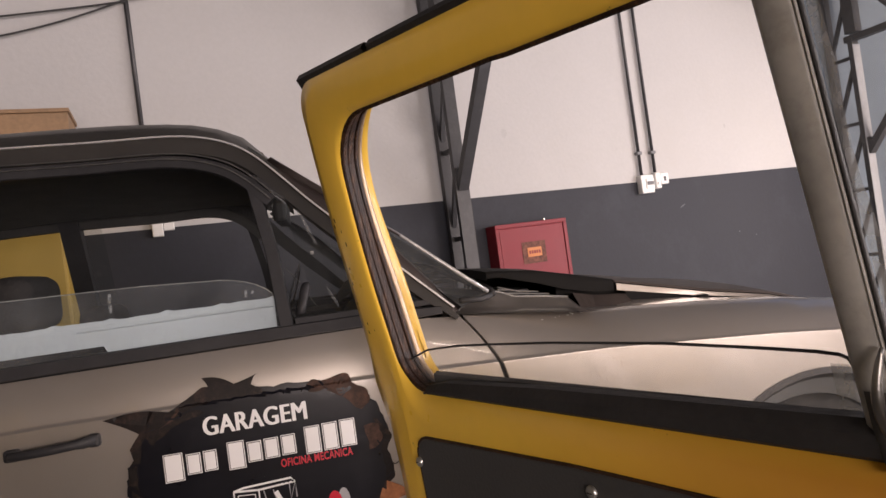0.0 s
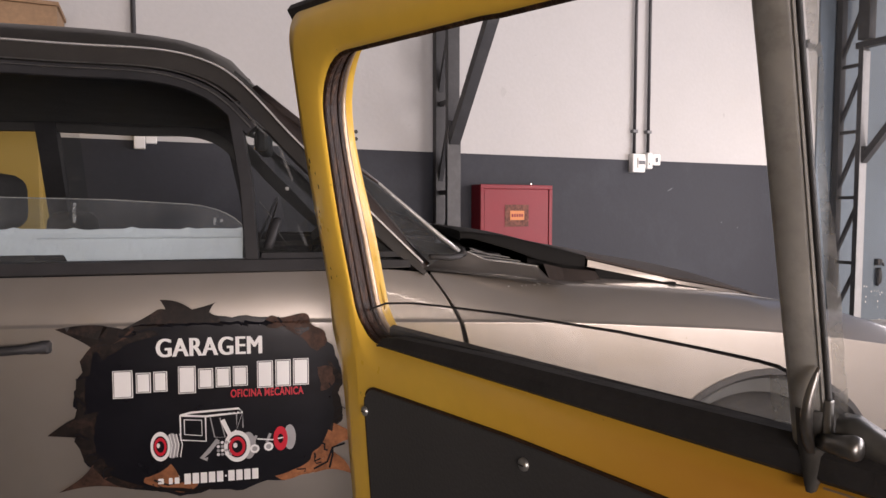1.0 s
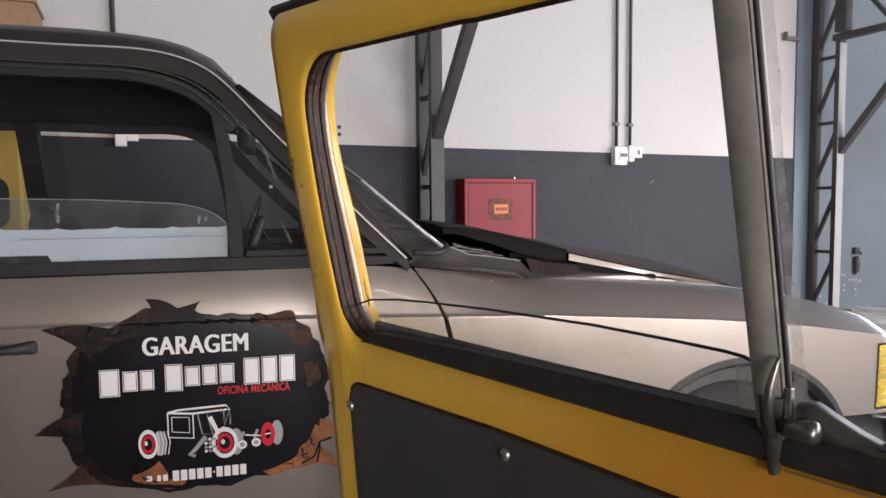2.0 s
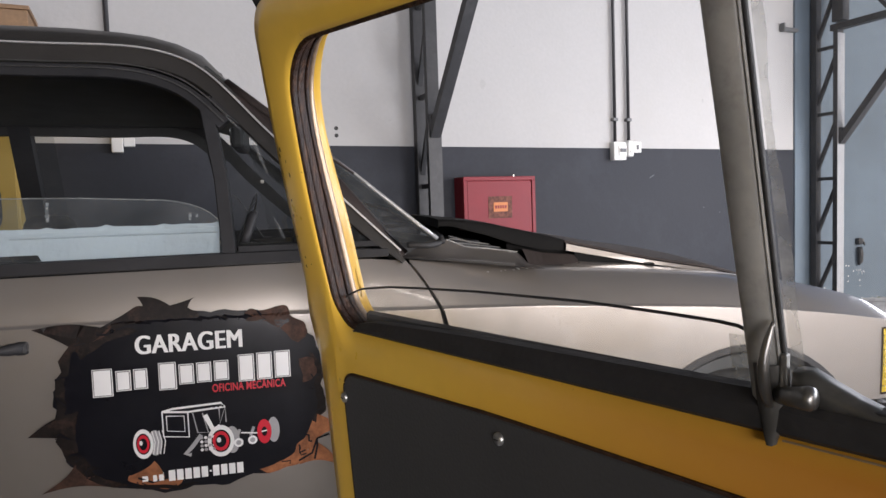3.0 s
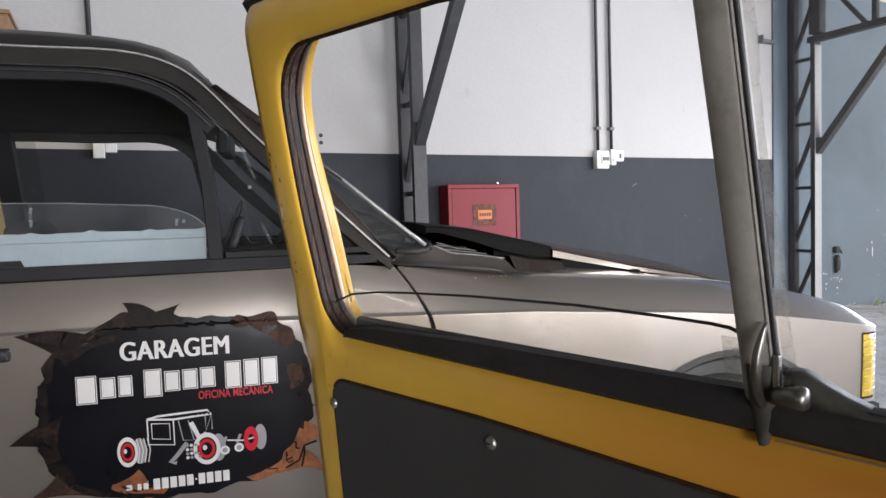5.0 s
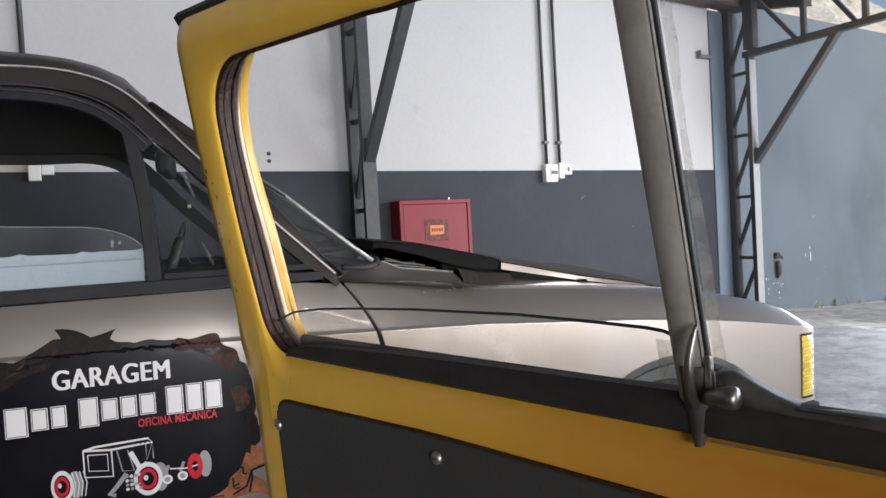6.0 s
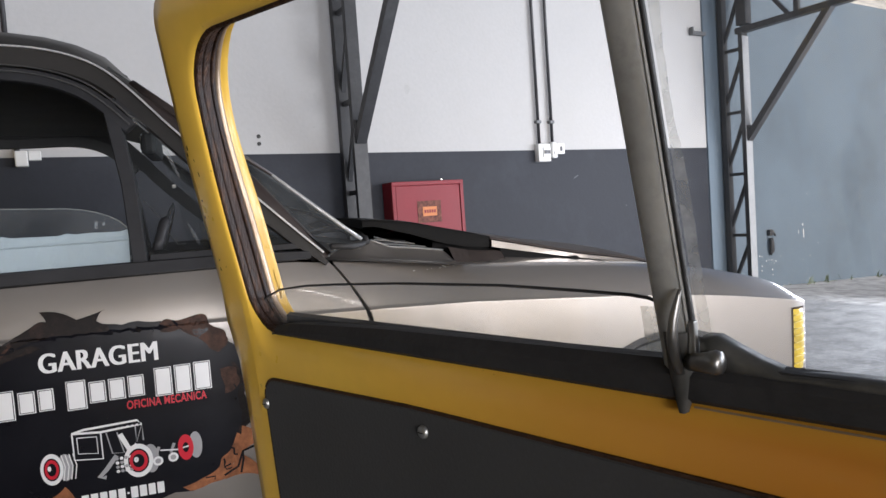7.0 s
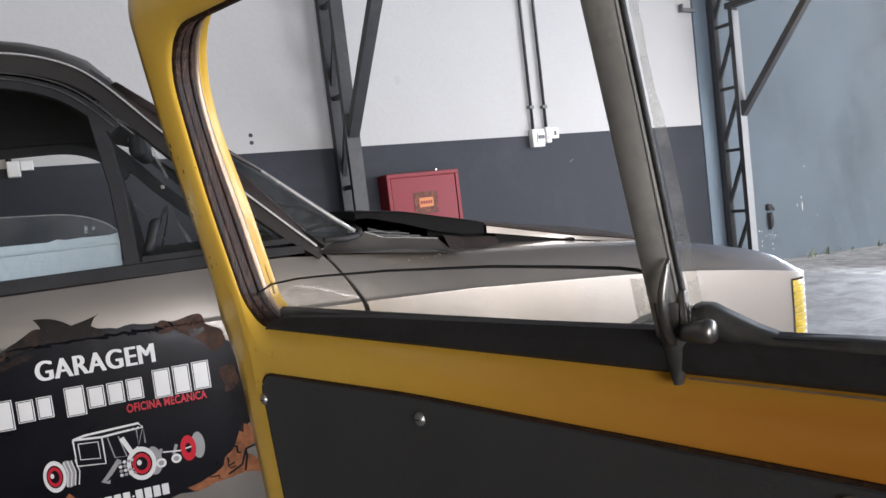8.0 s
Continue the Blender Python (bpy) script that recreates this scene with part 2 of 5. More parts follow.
M["gutter"] = mat("weathered_brown_gutter", (0.040, 0.032, 0.028), 0.6, vary=0.5, scale=9, fine=60, stain=(0.13, 0.11, 0.09), stain_amount=0.6, stain_scale=7)
M["low_bounce_grey"] = mat("low_bounce_cement_grey", (0.17, 0.165, 0.155), 0.9, vary=0.2, scale=2, fine=40, bump=0.4)
M["amber_pale"] = mat("pale_yellow_rib", (0.80, 0.66, 0.20), 0.2, vary=0.15, scale=30, coat=0.5, bump=0.0)
M["foot_metal"] = mat("worn_dark_cast_metal", (0.080, 0.078, 0.072), 0.42, metal=0.35, vary=0.3, scale=20, fine=80, stain=(0.03, 0.03, 0.03), stain_amount=0.6, stain_scale=14)
M["trim_and_glint"] = mat("pale_grey_trim_and_glint", (0.34, 0.34, 0.33), 0.25, metal=0.3, vary=0.15, scale=14, coat=0.4, bump=0.0)
M["smudge"] = mat("dried_grime", (0.20, 0.165, 0.14), 0.6, vary=0.3, scale=40, bump=0.0)
M["dado_scuff"] = mat("pale_scratch_on_charcoal", (0.10, 0.105, 0.115), 0.8, vary=0.2, scale=30, bump=0.0)
M["scuff"] = mat("grey_wall_scuff", (0.40, 0.395, 0.39), 0.8, vary=0.1, scale=20, bump=0.0)
M["weed"] = mat("weed_leaf", (0.16, 0.19, 0.09), 0.7, vary=0.4, scale=20)


# ---- building helpers ----
def part(name, bm, material, parent=None, label="", smooth=False):
    me = bpy.data.meshes.new(name)
    bmesh.ops.recalc_face_normals(bm, faces=bm.faces)
    bm.to_mesh(me)
    bm.free()
    if smooth:
        for p in me.polygons:
            p.use_smooth = True
    ob = new(name, me)
    me.materials.append(M[material])
    if parent:
        ob.parent = parent
    if label:
        tagged(ob, label)
    return ob


def thing(name, m, label, category, group="", kind=""):
    ob = new(name)
    ob.empty_display_size = 0.1
    ob.matrix_world = m
    return tagged(ob, label, category, group, kind)


def box(x0, x1, y0, y1, z0, z1, bevel=0.0, bm=None, seg=2):
    bm = bm or bmesh.new()
    r = bmesh.ops.create_cube(bm, size=1.0)
    for v in r["verts"]:
        v.co = Vector((x0 + (v.co.x + 0.5) * (x1 - x0), y0 + (v.co.y + 0.5) * (y1 - y0), z0 + (v.co.z + 0.5) * (z1 - z0)))
    if bevel:
        es = {e for v in r["verts"] for e in v.link_edges}
        bmesh.ops.bevel(bm, geom=list(es), offset=bevel, segments=seg, affect="EDGES", profile=0.5)
    return bm


def loft(rows, closed=False, bm=None, cap=False):
    """Quads between rows of points; closed joins each row's ends."""
    bm = bm or bmesh.new()
    vs = [[bm.verts.new(p) for p in r] for r in rows]
    n = len(vs[0])
    for a, b in zip(vs, vs[1:]):
        for i in range(n if closed else n - 1):
            j = (i + 1) % n
            bm.faces.new((a[i], a[j], b[j], b[i]))
    if cap:
        bm.faces.new(vs[0])
        bm.faces.new(vs[-1])
    return bm


def tube(pts, r, n=10, bm=None, cap=True):
    pts = [Vector(p) for p in pts]
    rows = []
    up = Vector((0, 0, 1))
    for i, p in enumerate(pts):
        d = (pts[min(i + 1, len(pts) - 1)] - pts[max(i - 1, 0)]).normalized()
        u = d.cross(up if abs(d.dot(up)) < 0.95 else Vector((1, 0, 0))).normalized()
        w = d.cross(u)
        rad = r[i] if isinstance(r, (list, tuple)) else r
        rows.append([p + rad * (u * math.cos(a) + w * math.sin(a)) for a in (2 * math.pi * k / n for k in range(n))])
    return loft(rows, True, bm, cap)


def bar(a, b, w, h, side, bm=None):
    """A square-section bar from a to b; side is the direction of its width."""
    a, b, side = Vector(a), Vector(b), Vector(side)
    d = (b - a).normalized()
    u = (side - d * side.dot(d)).normalized() * (w / 2)
    v = d.cross(u).normalized() * (h / 2)
    return loft([[p + u + v, p - u + v, p - u - v, p + u - v] for p in (a, b)], True, bm, True)


def lerp(xs, ys, x):
    return float(np.interp(x, xs, ys))


def solid(ob, thickness, offset=-1.0):
    m = ob.modifiers.new("thickness", "SOLIDIFY")
    m.thickness, m.offset = thickness, offset
    return ob


# ---- setting ----
WALL, DADO = 4.62, 1.515


def structure(name, bm, material, label, category, parent=None):
    return tagged(part(name, bm, material, parent), label, category, kind="structure")




def yard_z(x):
    """The yard falls away from the garage and levels out."""
    return -0.012 - 0.055 * min(8.0, max(0.0, x - 6.1))


xs = [-60.0, 6.0] + [6.1 + 0.2 * k for k in range(41)] + [16.0, 20.0, 60.0]
rows = []
for x in xs:
    rows.append([(x, y, yard_z(x) - (0.06 if x < 6.05 else 0.0) + (0.006 * noise.noise((x * 1.3, y * 1.1, 0.4)) if 6.2 < x < 14 else 0.0)) for y in [-60, -30, -14] + [-9 + 0.25 * k for k in range(58)] + [8, 20, 60]])
structure("ground", loft(rows), "ground", "grey worn concrete yard falling away from the garage", "ground")
structure("floor", box(-7.2, 6.075, -7.2, 4.62, -0.2, 0.0, 0.008), "concrete", "worn stained grey concrete garage floor", "floor")
structure("wall_north", box(-7.2, 6.12, WALL, WALL + 0.2, DADO, 4.6), "white_wall", "white painted upper garage wall with faint stains", "wall")
structure("dado_north", box(-7.2, 6.12, WALL - 0.003, WALL + 0.2, 0.0, DADO), "dado", "charcoal painted lower band of the garage wall", "wall")
structure("pier_north", box(6.12, 6.56, WALL - 0.02, WALL + 0.2, 0.0, 3.17, 0.006), "blue_wall", "blue-grey painted pier at the end of the wall", "wall")
structure("boundary_wall", box(6.56, 18, WALL, WALL + 0.2, -0.6, 3.30, 0.01), "blue_wall", "tall blue-grey boundary wall with chipped paint", "wall")
# unseen end wall, kept dark so it bounces little light back
structure("wall_west", box(-7.4, -7.2, -7.2, WALL + 0.2, 0.0, 4.6), "low_bounce_grey", "unseen grey garage end wall, dark to cut bounced light", "wall")
# unseen wall, white to bounce fill; its gate opening is added for the lamp
bm = box(-7.2, -2.3, -7.4, -7.2, 0.0, 4.6)
box(6.1, 6.6, -7.4, -7.2, 0.0, 4.6, bm=bm)
box(-2.3, 6.1, -7.4, -7.2, 2.3, 4.6, bm=bm)
structure("wall_south", bm, "bounce_white", "unseen white garage wall with an added gate opening for light", "wall")
rows = []
for i in range(0, 141):
    x = -7.4 + i * 0.1
    rows.append([(x, y, 4.6 + 0.02 * (i % 2) + 0.05 * (4.8 - y) * 0.3) for y in (-7.4, -3, 1, 4.85)])
ob = structure("ceiling", loft(rows), "roof_sheet", "corrugated metal roof of the garage", "ceiling")
solid(ob, 0.02)

# rubble slope behind the boundary wall
rows = []
for j in range(24):
    rows.append([(4 + i * 0.22, 5.4 + j * 0.25 + 0.25 * noise.noise((i * 0.5, j * 0.5, 2)), 2.6 + j * 0.24 + 0.22 * noise.noise((i * 0.4, j * 0.6, 0)) + 0.12 * noise.noise((i * 1.7, j * 1.9, 5))) for i in range(70)])
tagged(part("embankment", loft(rows), "rock"), "pale rough rubble embankment with dry growth", "embankment", kind="structure")


# ---- steel frames ----
def steel_frame(x):
    """A lattice column at the wall with its truss and knee brace, reaching out from the wall."""
    t = thing("steel_frame", pose(x, 4.6, 0), "dark steel lattice column with truss and knee brace beside the wall", "steel frame", "steel frames of the garage")
    far, near = -0.05, -0.28
    part("far_chord", box(-0.038, 0.038, far - 0.03, far + 0.03, 0, 4.2, 0.004), "steel", t)
    part("near_chord", box(-0.045, 0.045, near - 0.024, near + 0.024, 0, 2.66, 0.004), "steel", t)
    # daylight on the outer column is painted on as a paler plate
    part("chord_plate", box(-0.05, 0.05, near - 0.030, near - 0.025, 0, 2.60 if x > 4 else 1.60, 0.0), "plate_daylit" if x > 4 else "steel", t, "steel face plate, paler on the outer column for painted daylight")
    part("base_plate", box(-0.14, 0.14, -0.38, 0.0, 0.0, 0.015, 0.003), "steel", t)
    k = 0
    z = 0.58
    while z < 2.7:
        part("rung", box(-0.014, 0.014, near, far, z - 0.016, z + 0.016), "steel", t)
        part("lattice_bar", bar((0, far, z + 0.05), (0, near, z + 0.60), 0.032, 0.030, (1, 0, 0)), "steel", t)
        z += 0.635
    part("lattice_bar", bar((0, far, 0.02), (0, near, 0.54), 0.03, 0.03, (1, 0, 0)), "steel", t)
    # truss out from the wall, leaning slightly upward at its top chord
    part("bottom_chord", box(-0.04, 0.04, -4.6, near + 0.06, 2.632, 2.692, 0.004), "steel", t)
    part("top_chord", bar((0, 0, 3.27), (0, -4.6, 3.75), 0.08, 0.07, (1, 0, 0)), "steel", t)
    part("end_post", box(-0.05, 0.05, near - 0.075, near + 0.035, 2.71, 3.28, 0.004), "steel", t)
    for i in range(7):
        y1 = -0.852 - 0.552 * i
        part("web_post", box(-0.022, 0.022, y1 - 0.022, y1 + 0.022, 2.692, 3.24 - y1 * 0.104), "steel", t)
        y0 = y1 + 0.542
        part("web_diagonal", bar((0, y0, 3.25 - y0 * 0.104), (0, y1 + 0.085, 2.69), 0.036, 0.034, (1, 0, 0)), "steel", t)
    part("knee_brace", bar((0, near - 0.02, 1.56), (0, -1.16, 2.65), 0.075, 0.06, (1, 0, 0)), "steel", t)
    part("gusset", box(-0.04, 0.04, near - 0.06, near - 0.031, 1.58, 1.70), "steel", t)
    return t


for x in (2.045, 6.36):
    steel_frame(x)

# weathered eave gutter at the end of the wall, with its board
t = thing("eave_gutter", pose(6.1, 4.5, 3.16), "weathered dark brown eave gutter above the wall's end", "gutter")
rows = []
for k in range(25):
    x = -1.0 + 1.42 * k / 24
    d = 0.008 * noise.noise((x * 6, 0.2, 1.0))
    rows.append([(x, -0.11, 0.16), (x, -0.12, 0.02 + d), (x, -0.10, 0.0 + d), (x, 0.06, 0.004 + d), (x, 0.09, 0.03), (x, 0.09, 0.16)])
part("trough", loft(rows, True, cap=True), "gutter", t)
rows = []
for k in range(13):
    u = k / 12
    d = 0.012 * noise.noise((u * 7, 1.7, 0.0))
    rows.append([(0.43 + dx, -0.12 - 0.56 * u, 0.0 - 0.135 * u + dz + (d if dz < 0.02 else 0)) for dx, dz in ((0.0, 0.0), (0.10, 0.0), (0.10, 0.13), (0.0, 0.13))])
part("verge_board", loft(rows, True, cap=True), "gutter", t)
part("lip", box(-1.0, 0.42, -0.128, -0.121, 0.13, 0.165, 0.002), "steel_grey", t)

# ---- things on the wall ----
t = thing("hose_cabinet", pose(2.652, 4.617, 0.62), "red enamelled fire hose cabinet on the dark wall", "hose cabinet")
part("body", box(-0.312, 0.312, -0.142, 0, 0, 0.66, 0.006), "red", t)
bm = bmesh.new()
for a in ((-0.312, 0.312, 0.63, 0.66), (-0.312, 0.312, 0, 0.03), (-0.312, -0.282, 0.03, 0.63), (0.282, 0.312, 0.03, 0.63)):
    box(a[0], a[1], -0.158, -0.143, a[2], a[3], 0.003, bm=bm)
part("door_frame", bm, "red", t)
door = part("cabinet_door", box(-0.278, 0.278, -0.152, -0.144, 0.034, 0.626, 0.003), "red", t)
part("label_backing", box(-0.105, 0.10, -0.155, -0.153, 0.345, 0.51), "label_old", door, "aged brown label film")
part("label_bar", box(-0.062, 0.06, -0.158, -0.156, 0.395, 0.465), "orange", door, "orange label bar")
for k in range(5):
    part("print_bar", box(-0.05 + k * 0.021, -0.036 + k * 0.021, -0.160, -0.1585, 0.418, 0.442), "red", door)
part("knob", tube([(0.12, -0.153, 0.66), (0.12, -0.153, 0.675)], 0.006, 8), "chrome", t)

t = thing("switch_box", pose(3.892, 4.62, 1.41), "off-white surface switch box under a black conduit", "switch box")
part("body", box(-0.066, 0.066, -0.06, 0, 0, 0.155, 0.008), "white_plastic", t)
part("cover", box(-0.02, 0.062, -0.068, -0.061, 0.035, 0.125, 0.004), "white_plastic", t)
part("rocker", box(-0.012, 0.054, -0.073, -0.069, 0.066, 0.098, 0.002), "dark_plastic", t)
t = thing("socket_box", pose(4.055, 4.62, 1.455), "small off-white conduit box with cover plate", "junction box")
part("body", box(-0.07, -0.01, -0.055, 0, -0.015, 0.125, 0.012), "white_plastic", t)
part("socket", box(-0.008, 0.075, -0.05, 0, 0.02, 0.115, 0.006), "white_plastic", t)
part("screw_cap", tube([(-0.04, -0.056, 0.03), (-0.04, -0.063, 0.03)], 0.014, 10), "lever", t)
part("cover_plate", box(0.02, 0.045, -0.054, -0.051, 0.045, 0.085, 0.001), "dark_plastic", t)
for x in (3.865, 4.012):
    t = thing("conduit", pose(x, 4.595, 0), "black vertical conduit pipe clipped to the white wall", "conduit", "conduits above the boxes")
    part("pipe", tube([(0, 0, 1.56), (0, 0, 4.55)], 0.0135, 12), "conduit", t, smooth=True)
    for z in (1.755, 3.05):
        part("clip", box(-0.026, 0.026, -0.018, 0.025, z - 0.014, z + 0.014, 0.006), "steel_grey", t)
t = thing("pipe", pose(0.045, 4.60, 0), "thin black pipe running up the white wall", "pipe")
part("pipe_run", tube([(0, 0, 1.52), (0, 0, 4.5)], 0.015, 10), "conduit", t, smooth=True)
for a, b, sag in (((-1.6, 4.56, 2.62), (0.05, 4.57, 2.96), 0.10), ((-1.6, 4.55, 2.72), (0.05, 4.575, 2.95), 0.02), ((0.05, 4.57, 2.96), (0.9, 4.57, 3.3), 0.06)):
    pts = [Vector(a).lerp(Vector(b), k / 16) - Vector((0, 0, sag * 4 * (k / 16) * (1 - k / 16))) for k in range(17)]
    tagged(part("cable", tube(pts, 0.006, 6), "cable", smooth=True), "loose black cable drooping along the wall", "cable", "cables on the wall")
for z in (1.586, 1.636):
    tagged(part("wall_hole", tube([(1.44, 4.622, z), (1.44, 4.616, z)], 0.014, 12), "cable"), "round dark anchor hole in the white wall", "hole", "anchor holes")
t = thing("bracket", pose(6.03, 4.61, 2.67), "small grey steel bracket on the white wall", "bracket")
part("arm", box(-0.10, 0.09, -0.05, 0, -0.015, 0.02, 0.003), "steel_grey", t)
part("tip", box(-0.115, -0.10, -0.05, 0, -0.02, 0.06, 0.003), "steel_grey", t)
t = thing("wall_hook", pose(7.12, 4.62, 0.30), "black iron hook with strap on the blue wall", "hook")
part("strap", tube([(0, -0.02, 0.0), (0.004, -0.035, 0.03), (0, -0.04, 0.12), (-0.004, -0.035, 0.19)], [0.018, 0.026, 0.028, 0.022], 10), "steel", t, smooth=True)
part("hook_head", box(-0.035, 0.03, -0.05, 0, 0.215, 0.285, 0.012), "steel", t)
part("eyelet", tube([(0.03, -0.03, 0.245), (0.06, -0.035, 0.235), (0.085, -0.03, 0.205)], [0.016, 0.014, 0.008], 8), "steel", t)
part("rivet", tube([(0.035, -0.03, 0.262), (0.035, -0.045, 0.262)], 0.012, 8), "chrome", t)
random.seed(5)
bm = bmesh.new()
for k in range(38):
    x, z = 7.1 + random.gauss(0.25, 0.5), abs(random.gauss(0.12, 0.22)) - 0.08
    if k % 4 == 0:
        x, z = 7.6 + random.random() * 1.5, 0.2 + random.random() * 1.0
    s = random.uniform(0.004, 0.011)
    if k % 3 == 0:
        x, z, s = 7.16 + random.gauss(0, 0.06), 0.25 - abs(random.gauss(0, 0.09)), random.uniform(0.005, 0.011)
    vs = [bm.verts.new((x + s * random.uniform(0.6, 1.2) * math.cos(a), 4.615, z + s * random.uniform(0.6, 1.5) * math.sin(a))) for a in (k2 * math.pi / 3 for k2 in range(6))]
    bm.faces.new(vs)
for x, z, rx, rz in ((7.80, 0.50, 0.012, 0.06), (7.79, 0.60, 0.010, 0.02), (7.70, 0.52, 0.006, 0.03)):
    bm.faces.new([bm.verts.new((x + rx * random.uniform(0.6, 1.2) * math.cos(a), 4.615, z + rz * random.uniform(0.7, 1.2) * math.sin(a))) for a in (k * math.pi / 4 for k in range(8))])
scuffs = bmesh.new()
for x, z, rx, rz in ((2.61, 1.997, 0.03, 0.035), (3.667, 1.81, 0.008, 0.012), (3.765, 2.68, 0.008, 0.010), (1.84, 1.70, 0.012, 0.008), (2.9, 2.30, 0.01, 0.006), (4.9, 1.95, 0.012, 0.02)):
    scuffs.faces.new([scuffs.verts.new((x + rx * random.uniform(0.6, 1.2) * math.cos(a), 4.6185, z + rz * random.uniform(0.7, 1.2) * math.sin(a))) for a in (k * math.pi / 5 for k in range(10))])
scratches = bmesh.new()
for x, z, rx, rz, tilt in ((4.283, 1.271, 0.030, 0.006, 0.5), (4.9, 0.98, 0.008, 0.006, 0.0), (5.1, 0.93, 0.006, 0.006, 0.0)):
    scratches.faces.new([scratches.verts.new((x + rx * math.cos(a), 4.6150, z + rz * math.sin(a) + tilt * rx * math.cos(a))) for a in (k * math.pi / 5 for k in range(10))])
tagged(part("scratches", scratches, "dado_scuff"), "faint pale scratches on the charcoal band", "scratches", kind="stuff")
tagged(part("scuffs", scuffs, "scuff"), "faint grey scuffs on the painted wall", "scuffs", kind="stuff")
tagged(part("paint_chips", bm, "chips"), "flaked paint spots showing pale plaster", "chips", kind="stuff")
bm = bmesh.new()
for k in range(30):
    c = random.choice((7.75, 8.15, 8.6, 9.3))
    x, y = c + random.gauss(0, 0.12), 4.56 + random.uniform(-0.08, 0.04)
    h, dx = random.uniform(0.02, 0.12), random.gauss(0, 0.06)
    a, w = random.uniform(0, 3.1), random.uniform(0.004, 0.012)
    u = Vector((math.cos(a), math.sin(a), 0)) * w
    p = Vector((x, y, yard_z(x) - 0.004))
    q, r = p + Vector((dx * 0.5, -0.01, h * 0.6)), p + Vector((dx, -0.03, h))
    v = [bm.verts.new(c2) for c2 in (p - u, p + u, q + u, r, q - u)]
    bm.faces.new(v)
tagged(part("weeds", bm, "weed"), "dry green weeds along the foot of the wall", "weeds", kind="stuff")

t = thing("wall_socket", pose(0.095, 4.62, 1.46), "small off-white wall socket box", "socket")
part("body", box(-0.065, 0.0, -0.05, 0, 0, 0.09, 0.006), "white_plastic", t)
part("socket_plate", box(0.002, 0.066, -0.04, 0, 0.035, 0.09, 0.005), "white_plastic", t)

# cabinet and crate behind the silver car
t = thing("storage_cabinet", pose(-1.35, 4.35, 0), "ochre yellow painted storage cabinet against the wall", "cabinet")
part("body", box(-0.95, 0.95, -0.2, 0.25, 0.06, 1.93, 0.01), "cab_yellow", t)
part("plinth", box(-0.9, 0.9, -0.17, 0.23, 0, 0.06), "dark_plastic", t)
for sx in (-1, 1):
    d = part("cabinet_door", box(0.01 if sx > 0 else -0.94, 0.94 if sx > 0 else -0.01, -0.222, -0.202, 0.1, 1.89, 0.006), "cab_yellow", t)
    part("handle", box(sx * 0.06 - 0.01, sx * 0.06 + 0.01, -0.245, -0.223, 0.95, 1.1, 0.004), "chrome", d)
t = thing("wooden_crate", pose(-1.12, 4.40, 1.93), "brown wooden crate lying on top of the cabinet", "crate")
part("crate_body", box(-0.6, 0.8, -0.15, 0.2, 0, 0.245, 0.004), "wood", t)
part("crate_lid", box(-0.61, 0.81, -0.16, 0.2, 0.246, 0.268, 0.003), "wood", t)

# ---- silver car: x forward from its front door gap, y into the car, z up ----
CAR = pose(0.782, 1.4845, 0, 0, 0, -13.0)
WIDTH = 1.62
silver = thing("silver_car", CAR, "champagne silver old coupe with black roof and torn-metal door decal", "car")
ARCH_X, ARCH_R, ARCH_Z = 0.79, 0.365, 0.312
REAR_X = -1.86


def gap_x(z):
    """The line of the front door's leading edge, swept back towards the windscreen pillar."""
    return -0.10 * max(0.0, (z - 0.775) / 0.178) ** 1.35


def crease_z(x):
    return lerp((-3.2, -1.0, -0.35, 0.0, 0.25, 0.68, 0.90, 1.00, 1.10, 1.18, 1.265), (0.81, 0.843, 0.838, 0.827, 0.818, 0.787, 0.765, 0.752, 0.737, 0.724, 0.709), x)


def top_z(x):
    return lerp((-3.2, -0.1, 0.0, 0.227, 0.55, 0.817, 0.989, 1.08, 1.15, 1.20, 1.235, 1.255, 1.268), (0.93, 0.948, 0.937, 0.907, 0.880, 0.852, 0.823, 0.802, 0.783, 0.766, 0.750, 0.736, 0.722), x)


def top_y(x):
    return lerp((-3.2, -0.2, 0.0, 0.2, 0.85, 1.08, 1.27), (0.036, 0.036, 0.07, 0.125, 0.125, 0.085, 0.060), x)


def side_y(x, z):
    c = crease_z(x)
    nose = 0.010 * max(0.0, (x - 1.20) / 0.06) ** 2 + 0.12 * max(0.0, (-2.6 - x) / 0.5) ** 2
    if z <= c:
        d = (c - z) / 0.55
        return nose + 0.002 + 0.035 * d * d + (0.05 * ((0.30 - z) / 0.1) ** 2 if z < 0.30 else 0)
    u = min(1.0, (z - c) / max(0.02, top_z(x) - c))
    m = min(1.0, max(0.0, (x - 0.85) / 0.3))
    return nose + 0.006 + (top_y(x) - 0.006) * ((1 - m) * (0.55 * u + 0.45 * u ** 3) + m * (0.68 * u + 0.32 * u * u))


def mirror(y, far):
    return WIDTH - y if far else y


def low_z(x):
    z = 0.22 if x < ARCH_X else 0.495
    for ax in (ARCH_X, REAR_X):
        d = abs(x - ax)
        if d < ARCH_R:
            z = max(z, ARCH_Z + math.sqrt(ARCH_R ** 2 - d * d))
    return z


